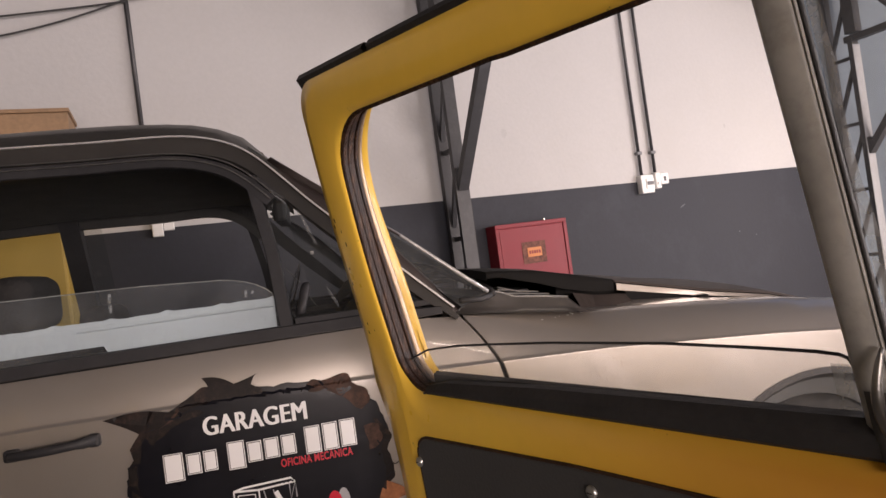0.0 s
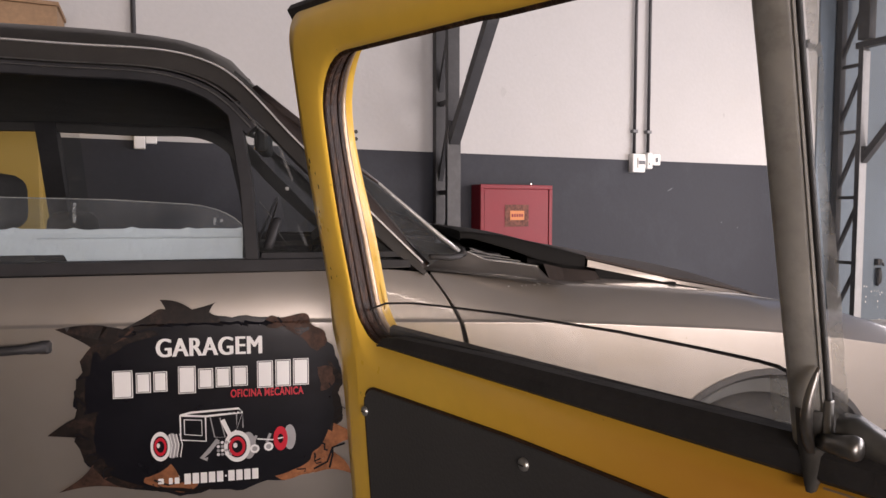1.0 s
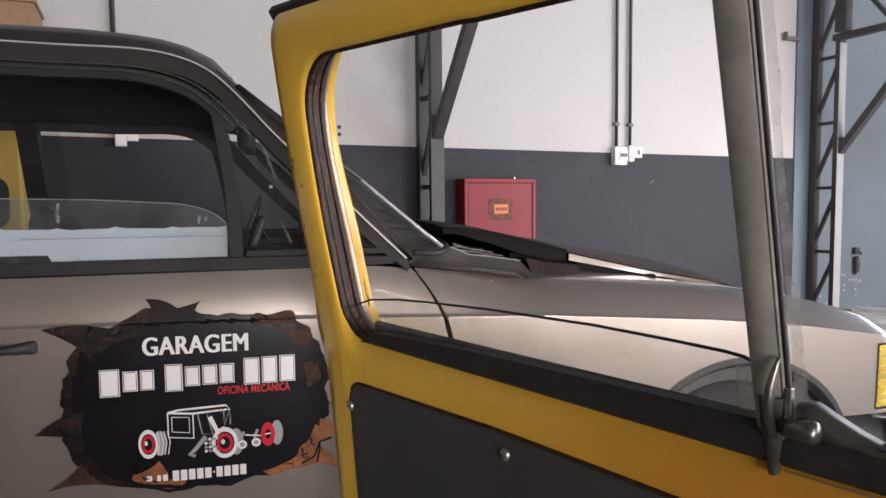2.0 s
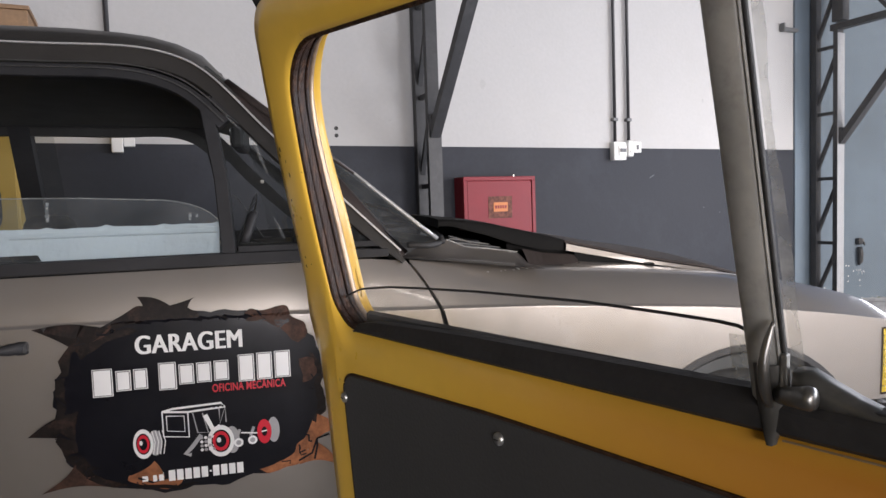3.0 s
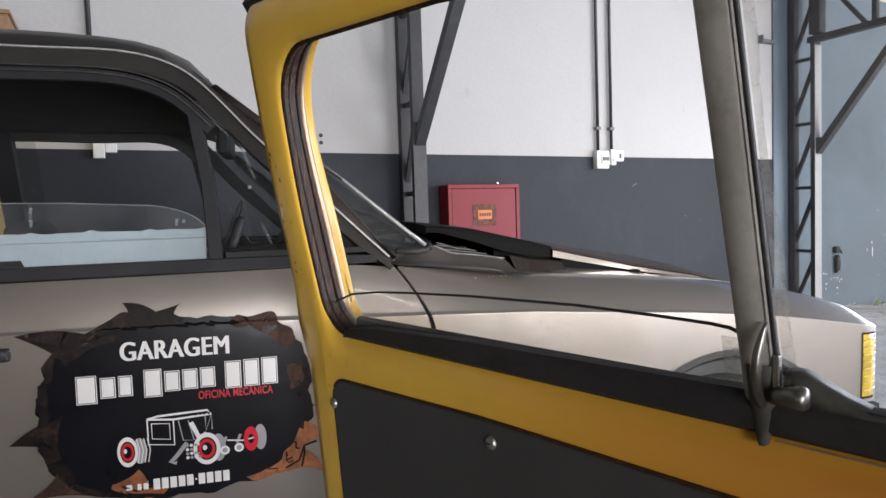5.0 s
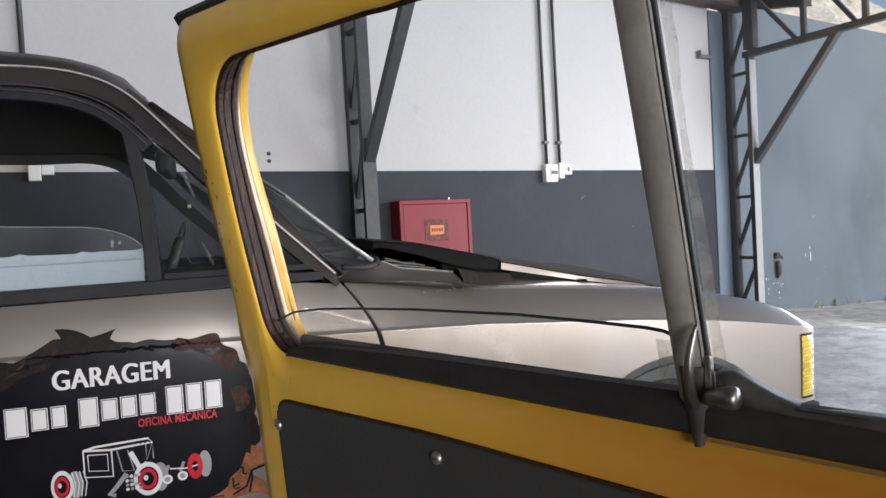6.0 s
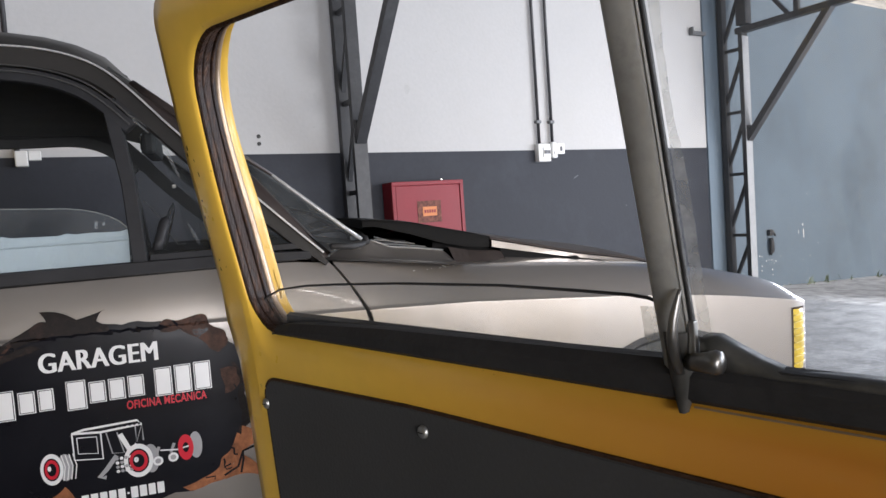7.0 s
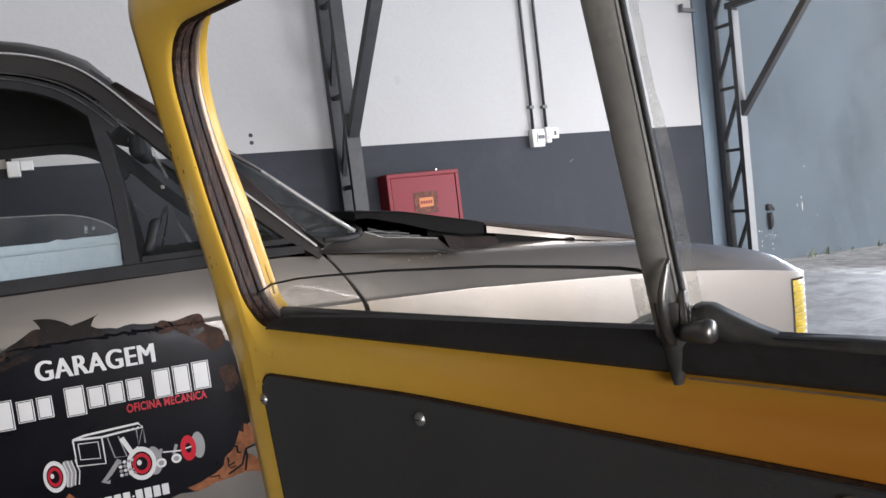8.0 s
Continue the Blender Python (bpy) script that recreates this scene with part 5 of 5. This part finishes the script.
def rounded(s0, s1, z0, z1, radii, per_side=14, per_corner=8):
    """A rounded outline from the lower rear corner, running up, forward, down and back."""
    out = []
    rbl, rtl, rtr, rbr = radii
    corners = ((s0, z0, rbl, math.pi * 1.5, -1), (s0, z1, rtl, math.pi, -1), (s1, z1, rtr, math.pi * 0.5, -1), (s1, z0, rbr, 0.0, -1))
    for k, (cs, cz, r, a0, sg) in enumerate(corners):
        ox = cs + r if cs == s0 else cs - r
        oz = cz + r if cz == z0 else cz - r
        for j in range(per_corner + 1):
            a = a0 - (math.pi / 2) * j / per_corner
            out.append((ox + r * math.cos(a), oz + r * math.sin(a)))
        nx = corners[(k + 1) % 4]
        nxo = (nx[0] + nx[2] if nx[0] == s0 else nx[0] - nx[2], nx[1] + nx[2] if nx[1] == z0 else nx[1] - nx[2])
        a = (a0 - math.pi / 2)
        p0 = out[-1]
        an = nx[3]
        p1 = (nxo[0] + nx[2] * math.cos(an), nxo[1] + nx[2] * math.sin(an))
        for j in range(1, per_side):
            u = j / per_side
            out.append((p0[0] + (p1[0] - p0[0]) * u, p0[1] + (p1[1] - p0[1]) * u))
    return out


def shape_open(p, grow=0.0):
    """The window opening: its top falls forward, its rear edge bends forward at the top."""
    s, z = p
    k = min(1.0, max(0.0, (z - BELT) / 0.44))
    z = z - 0.058 * (s + 0.63) * k
    if s < -0.3:
        s += 0.030 * max(0.0, (z - 1.0) / 0.3) ** 2
    return s, z


def shape_outer(p):
    s, z = p
    k = min(1.0, max(0.0, (z - BELT) / 0.5))
    z = z - 0.070 * (s + 0.63) * k
    if s < -0.3:
        s += 0.036 * max(0.0, (z - 0.95) / 0.43) ** 2 - 0.018 * math.exp(-((z - 0.86) / 0.06) ** 2) + 0.16 * max(0.0, 0.80 - z) * (1 if z > 0.3 else 1)
    return s, z


def opening(inset):
    return [shape_open(p) for p in rounded(-0.740 + inset, 0.235 - inset, BELT - 0.002 + inset, 1.316 - inset, (0.062 - inset * 0.6, 0.085 - inset * 0.5, 0.06, 0.05))]


OUTER = [shape_outer(p) for p in rounded(-0.820, 0.285, 0.27, 1.388, (0.10, 0.045, 0.06, 0.03))]


def ring(loop, y):
    return [on_door(s, y, z) for s, z in loop]


def mid(a, b, u):
    return [(p[0] + (q[0] - p[0]) * u, p[1] + (q[1] - p[1]) * u) for p, q in zip(a, b)]


op = opening


def reveal(inset, y):
    """The opening's edge at a depth y: towards the outside it widens upward and rearward."""
    out, d = [], max(0.0, y - 0.010)
    for s, z in opening(inset):
        up = min(1.0, max(0.0, (z - 1.02) / 0.22))
        up = up * up * (3 - 2 * up)
        rear = min(1.0, max(0.0, (-0.50 - s) / 0.15))
        near_top = min(1.0, max(0.0, (z - 1.20) / 0.13))
        lift = min(1.0, max(0.0, (z - 1.16) / 0.15)) * min(1.0, max(0.0, (s + 0.80) / 0.15))
        out.append((s - d * rear * (0.16 + 0.34 * up * (1 - 0.5 * near_top)), z + d * 0.46 * lift))
    return ring(out, y)


shell = loft([ring(mid(OUTER, op(0), 0.0), 0.030), ring(mid(OUTER, op(0), 0.015), 0.010), ring(mid(OUTER, op(0), 0.06), 0.002), ring(mid(OUTER, op(0), 0.25), 0.0), ring(mid(OUTER, op(0), 0.6), -0.001), ring(mid(OUTER, op(0), 0.90), 0.0), ring(op(0), 0.003), ring(op(0.001), 0.009)], True)
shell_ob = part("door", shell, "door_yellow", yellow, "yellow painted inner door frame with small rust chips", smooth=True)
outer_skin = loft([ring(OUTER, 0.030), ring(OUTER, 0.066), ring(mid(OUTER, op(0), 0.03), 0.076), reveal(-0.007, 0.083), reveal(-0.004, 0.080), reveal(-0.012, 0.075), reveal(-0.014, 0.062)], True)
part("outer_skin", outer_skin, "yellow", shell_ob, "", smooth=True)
prof = [(-0.002, 0.004)]
for y, w, h in ((0.006, 0.011, 0.005), (0.0195, 0.0155, 0.0035), (0.0375, 0.008, 0.0048)):
    prof += [(h - 0.001, y), (h, y + 0.002), (h - 0.0006, y + w * 0.6), (h - 0.001, y + w), (-0.002, y + w + 0.0008), (-0.002, y + w + 0.002)]
prof.append((-0.010, 0.050))
part("window_channel", loft([reveal(g, y) for g, y in prof], True), "felt", shell_ob, "worn brown felt window channel")
part("bright_strip", loft([reveal(-0.014, 0.0465), reveal(0.001, 0.048), reveal(0.0035, 0.053), reveal(0.0, 0.060), reveal(-0.014, 0.064)], True), "strip", shell_ob, "tarnished bright metal strip", smooth=True)


def along(s0, s1, n):
    return [s0 + (s1 - s0) * k / n for k in range(n + 1)]


# rubber along the upper edge, with a small gap
for a, b in ((-0.782, -0.575), (-0.562, 0.24)):
    rows = []
    for s in along(a, b, 24):
        z = 1.388 - 0.070 * (s + 0.63)
        rows.append([on_door(s, y, z + dz) for y, dz in ((0.016, -0.006), (0.010, 0.010), (0.018, 0.019), (0.040, 0.019), (0.048, 0.0))])
    part("top_seal", loft(rows), "rubber", shell_ob, "black rubber door seal")
rows = [[on_door(s + ds, y, z) for ds, y in ((0.006, 0.024), (-0.005, 0.022), (-0.010, 0.032), (-0.006, 0.046))] for s, z in [q for q in OUTER if q[0] < -0.70 and 0.5 < q[1] < 1.36]]
part("edge_seal", loft(rows), "rubber", shell_ob, "black rubber door seal")

# belt trim
rows = []
for s in along(-0.668, 0.262, 40):
    zt = lerp((-0.668, -0.62, -0.40, -0.2, 0.0, 0.26), (0.876, 0.884, 0.893, 0.896, 0.899, 0.897), s)
    rows.append([on_door(s, y, z) for y, z in ((0.0005, BELT - 0.003), (-0.006, BELT + 0.002), (-0.006, zt - 0.012), (0.004, zt), (0.020, zt + 0.001), (0.024, zt - 0.02), (0.026, BELT - 0.01))])
part("belt_trim", loft(rows), "rubber", shell_ob, "black belt trim along the window")
rows = []
for s in along(-0.70, 0.26, 30):
    rows.append([on_door(s, y, z) for y, z in ((0.040, BELT - 0.01), (0.042, 0.886), (0.050, 0.890), (0.056, 0.884), (0.058, BELT - 0.01))])
part("outer_belt_rubber", loft(rows), "rubber", shell_ob)

# inner card with screws
rows = []
CARD = [(s + (0.13 * max(0.0, 0.775 - z) if s < -0.5 else 0.0), z + 0.012 * min(1.0, max(0.0, (s + 0.7) / 0.35)) * (z > 0.6)) for s, z in rounded(-0.724, 0.24, 0.33, 0.786, (0.05, 0.034, 0.02, 0.02))]


def flat(loop, y):
    return [Vector((s, y, z)) for s, z in loop]


cx = (-0.24, 0.56)
card = part("inner_card", loft([flat(CARD, -0.001), flat(CARD, -0.004), flat(mid(CARD, [cx] * len(CARD), 0.008), -0.006), flat(mid(CARD, [cx] * len(CARD), 0.5), -0.0065), flat(mid(CARD, [cx] * len(CARD), 0.98), -0.0065)], True), "vinyl", shell_ob, "charcoal vinyl inner door card", smooth=False)
for s, z in ((-0.716, 0.745), (-0.330, 0.774), (0.125, 0.783), (-0.672, 0.45), (-0.45, 0.36), (0.0, 0.36)):
    rows = [[(s + r * math.cos(a), y, z + r * math.sin(a)) for a in (2 * math.pi * k / 16 for k in range(16))] for r, y in ((0.0085, -0.0065), (0.008, -0.0095), (0.0045, -0.0115), (0.0005, -0.012))]
    part("card_screw", loft(rows, True), "screw", shell_ob, "small bright screw", smooth=True)
    part("screw_slot", box(s - 0.004, s + 0.004, -0.0128, -0.0118, z - 0.0006, z + 0.0006), "rubber", shell_ob)

# dark line round the card: its edge shadow painted in, with rust
part("card_edge", tube([Vector((s, -0.0022, z)) for s, z in mid(CARD, [cx] * len(CARD), -0.004)] + [Vector((CARD[0][0], -0.0022, CARD[0][1]))], 0.0028, 6), "rust_shade_edge", shell_ob, "dark edge round the door card, painted shadow line and rust")
part("belt_edge", tube([on_door(s, -0.0045, BELT - 0.0045) for s in along(0.012, 0.262, 14)], 0.0009, 6), "strip", shell_ob, "pale thin edge of the belt trim")
random.seed(21)
for k in range(15):
    s, z, r = random.uniform(-0.800, -0.762), random.uniform(0.80, 1.17), random.choice((0.0012, 0.0018, 0.0026, 0.0034))
    bm = bmesh.new()
    vs = [bm.verts.new(on_door(s + r * random.uniform(0.4, 1.0) * math.cos(a), -0.0022, z + 1.7 * r * random.uniform(0.4, 1.1) * math.sin(a))) for a in (q * math.pi / 4 for q in range(8))]
    bm.faces.new(vs)
    part("rust_chip", bm, "rust_shade_edge", shell_ob)

# lowered glass with a curved upper edge
gl = [(-0.752, 0.80), (-0.752, 0.900), (-0.735, 0.915), (-0.68, 0.931), (-0.60, 0.940), (-0.52, 0.9445), (-0.387, 0.950), (-0.212, 0.953), (-0.112, 0.951), (-0.056, 0.949), (-0.038, 0.947), (-0.031, 0.944), (-0.028, 0.936), (-0.026, 0.80)]
bm = bmesh.new()
bm.faces.new([bm.verts.new(on_door(s, 0.030, z)) for s, z in gl])
solid(part("door_glass", bm, "door_glass", shell_ob, "dusty clear glass, wound down low"), 0.004)
part("glass_edge", tube([on_door(s, 0.032, z) for s, z in gl[1:-1]], 0.0018, 6), "rubber", shell_ob)

# post of the vent window with its grey seal
def post(name, s_lo, s_hi, w0, w1, y0, y1, material, label, z0=0.858, bulge=0.0, top=1.29):
    rows = []
    for k in range(21):
        z = z0 + (top - z0) * k / 20
        s = s_lo + (s_hi - s_lo) * k / 20
        w = w0 + (w1 - w0) * k / 20
        rows.append([on_door(s + a * w, y0 + (y1 - y0) * b - bulge * c, z) for a, b, c in ((-0.5, 1, 0), (-0.5, 0.15, 0), (-0.35, 0, 0.6), (0, 0, 1), (0.35, 0, 0.6), (0.5, 0.15, 0), (0.5, 1, 0))])
    return part(name, loft(rows, True, cap=True), material, shell_ob, label, smooth=True)


post("vent_post", 0.000, -0.012, 0.027, 0.031, -0.002, 0.012, "post_metal", "dull grey metal vent window post", bulge=0.0008, z0=0.886)
post("post_gap", 0.0155, 0.0055, 0.003, 0.003, 0.001, 0.006, "rubber", "", z0=0.9)
rows = [[on_door(s + lean, 0.012, z) for s in (0.0155, 0.020, 0.0245 + 0.0035 * noise.noise((z * 14, 0.3, 0)) + 0.001 * noise.noise((z * 70, 2.3, 0)))] for z, lean in ((0.915 + 0.37 * k / 72, -0.0095 * k / 72) for k in range(73))]
part("vent_seal", loft(rows), "hazed", shell_ob, "weathered hazy grey vent window edge")
rows = [[on_door(s, 0.026, z) for s in (-0.044, -0.029)] for z in (0.85, 0.89, 0.940)]
part("glass_front_edge", loft(rows), "hazed", shell_ob, "milky scuffed edge of the lowered glass")
part("post_bead", tube([on_door(0.0130 - 0.0092 * k / 8, -0.0012, 0.90 + 0.39 * k / 8) for k in range(9)], 0.0013, 6), "post_metal", shell_ob)
# vent pane, frame and wedge at its foot
bm = bmesh.new()
bm.faces.new([bm.verts.new(on_door(s, 0.018, z)) for s, z in ((-0.002, 0.90), (0.24, 0.90), (0.235, 1.0), (0.13, 1.24), (-0.004, 1.28))])
solid(part("vent_pane", bm, "vent_glass", shell_ob, "clear vent window pane"), 0.004)
rows = []
for s, zt, zb in ((0.020, 0.9215, 0.895), (0.031, 0.9215, 0.893), (0.045, 0.914, 0.892), (0.063, 0.905, 0.892), (0.080, 0.8985, 0.891), (0.13, 0.8995, 0.89), (0.25, 0.899, 0.89)):
    rows.append([on_door(s, y, z) for y, z in ((0.022, zb), (0.0, zb), (-0.002, (zb + zt) / 2), (0.002, zt - 0.002), (0.010, zt), (0.022, zt))])
part("vent_foot", loft(rows, True, cap=True), "foot_metal", shell_ob, "dark wedge-shaped foot of the vent window", smooth=True)
# latch: lever and turning knob
rows = []
for k in range(17):
    u = k / 16
    z = 0.890 + 0.072 * u
    s = 0.0050 + 0.0075 * u ** 2.0
    w = lerp((0, 0.15, 0.5, 0.85, 1), (0.0030, 0.0046, 0.0044, 0.0030, 0.0013), u)
    y = -0.006 - 0.012 * math.sin(math.pi * min(1, u * 0.9 + 0.1))
    d = lerp((0, 0.5, 1), (0.004, 0.005, 0.002), u)
    rows.append([on_door(s + w * math.cos(a), y + d * math.sin(a), z) for a in (2 * math.pi * q / 12 for q in range(12))])
part("latch_lever", loft(rows, True, cap=True), "lever", shell_ob, "dull metal vent latch lever", smooth=True)
part("latch_plate", box(0.0125, 0.0185, -0.012, -0.004, 0.893, 0.935, 0.0015), "lever", shell_ob)
pts = [on_door(s, y, z) for s, y, z in ((0.014, -0.004, 0.9005), (0.022, -0.010, 0.902), (0.032, -0.014, 0.904), (0.040, -0.016, 0.9055), (0.0435, -0.016, 0.906), (0.045, -0.016, 0.906))]
part("latch_knob", tube(pts, [0.0080, 0.0078, 0.0088, 0.0098, 0.0085, 0.004], 18), "lever", shell_ob, "rounded metal latch knob", smooth=True)
rows = []
for z, w in ((0.925, 0.0128), (0.895, 0.0125), (0.880, 0.0105), (0.865, 0.0065), (0.855, 0.0030)):
    rows.append([on_door(0.002 + w * a, y, z) for a, y in ((-1, 0.0), (-0.7, -0.007), (0.7, -0.007), (1, 0.0))])
part("post_foot", loft(rows), "foot_metal", shell_ob, "tapered metal foot of the vent post", smooth=True)

# cabin of the yellow car round the driver: hinge pillar, sill, floor, roof, far side and rear
CABIN = YC.inverted() @ pose(0, 0, 0, 0, 0, -10)


def cabin_part(name, bm, material, label=""):
    bm.transform(CABIN)
    return part(name, bm, material, yellow, label)


cabin_part("hinge_pillar", box(0.64, 0.74, 0.22, 0.34, 0.22, 0.92, 0.02), "yellow")
cabin_part("screen_pillar", bar((0.70, 0.28, 0.92), (0.42, 0.20, 1.43), 0.05, 0.05, (0, 1, 0)), "yellow")
cabin_part("door_sill", box(-0.40, 0.66, 0.22, 0.34, 0.20, 0.30, 0.02), "yellow")
cabin_part("lock_pillar", box(-0.50, -0.40, 0.20, 0.30, 0.20, 1.43, 0.02), "yellow")
cabin_part("floor_pan", box(-1.4, 0.74, -1.12, 0.22, 0.20, 0.24), "cabin")
cabin_part("roof", box(-1.30, 0.45, -1.05, 0.24, 1.43, 1.47, 0.02), "yellow")
cabin_part("headliner", box(-1.28, 0.43, -1.03, 0.22, 1.41, 1.428), "cabin")
cabin_part("rear_bulkhead", box(-1.42, -1.34, -1.12, 0.30, 0.20, 0.88, 0.02), "yellow")
for y in (-1.10, 0.20):
    cabin_part("rear_pillar", box(-1.40, -1.28, y, y + 0.08, 0.88, 1.43, 0.02), "yellow")
# unseen far side, left doorless so light passes through to the silver car
cabin_part("far_side", box(-1.40, -0.42, -1.20, -1.12, 0.20, 0.92, 0.02), "yellow")
cabin_part("far_sill", box(-0.42, 0.66, -1.20, -1.12, 0.20, 0.30, 0.02), "yellow")
cabin_part("far_hinge_pillar", box(0.64, 0.74, -1.20, -1.12, 0.20, 0.92, 0.02), "yellow")
for x in (-1.34, -0.45):
    cabin_part("far_pillar", box(x, x + 0.08, -1.16, -1.08, 0.92, 1.43, 0.02), "yellow")
cabin_part("far_pillar", bar((0.70, -1.14, 0.92), (0.42, -1.05, 1.43), 0.05, 0.05, (0, 1, 0)), "yellow")
cabin_part("dashboard", box(0.62, 0.80, -1.12, 0.20, 0.60, 0.90, 0.04), "cabin")
cabin_part("driver_seat", box(-0.62, -0.10, -0.36, 0.12, 0.24, 0.50, 0.06), "seat")
cabin_part("seat_back", box(-0.66, -0.50, -0.36, 0.12, 0.46, 1.05, 0.06), "seat")
# front end ahead of the cabin
rows = []
for k in range(13):
    u = k / 12
    x = 0.745 + 0.90 * u
    drop = 0.10 * u * u
    rows.append([(x, y, 0.71 - drop - 0.05 * abs((y + 0.45) / 0.6) ** 2.5) for y in np.linspace(-1.04, 0.14, 15)])
cabin_part("hood", loft(rows), "yellow")
for y0, y1 in ((0.15, 0.28), (-1.18, -1.05)):
    rows = []
    for k in range(29):
        x = 0.745 + 0.93 * k / 28
        d = abs(x - 0.98)
        low = 0.30 + math.sqrt(max(0.0, 0.345 ** 2 - d * d)) if d < 0.345 else 0.30
        top = 0.68 - 0.06 * ((x - 0.745) / 0.93) ** 2
        o, i = (y1, y0) if y1 > 0 else (y0, y1)
        s3 = 1 if y1 > 0 else -1
        rows.append([(x, o, low), (x, o + s3 * 0.01, (low + top) / 2), (x, o - s3 * 0.01, top - 0.03), (x, o - s3 * 0.05, top), (x, i, top + 0.005)])
    cabin_part("front_fender", loft(rows), "yellow")
cabin_part("front_panel", box(1.64, 1.68, -1.16, 0.26, 0.34, 0.60, 0.015), "yellow")
cabin_part("front_bumper", box(1.69, 1.75, -1.20, 0.30, 0.36, 0.48, 0.02), "chrome")
for wx in (0.98, -1.05):
    for wy in (0.18, -1.12):
        rows = [[(wx + r * math.cos(a), wy + y, 0.30 + r * math.sin(a)) for r, y in ((0.17, 0.03), (0.26, 0.06), (0.30, 0.03), (0.30, -0.10), (0.2, -0.13))] for a in (2 * math.pi * k / 36 for k in range(37))]
        wh = cabin_part("wheel", loft(rows), "tyre", "black tyre")
        bm = tube([(wx, wy - 0.1, 0.3), (wx, wy + 0.02, 0.3)], 0.175, 24)
        bm.transform(CABIN)
        part("hub", bm, "steel_grey", wh)
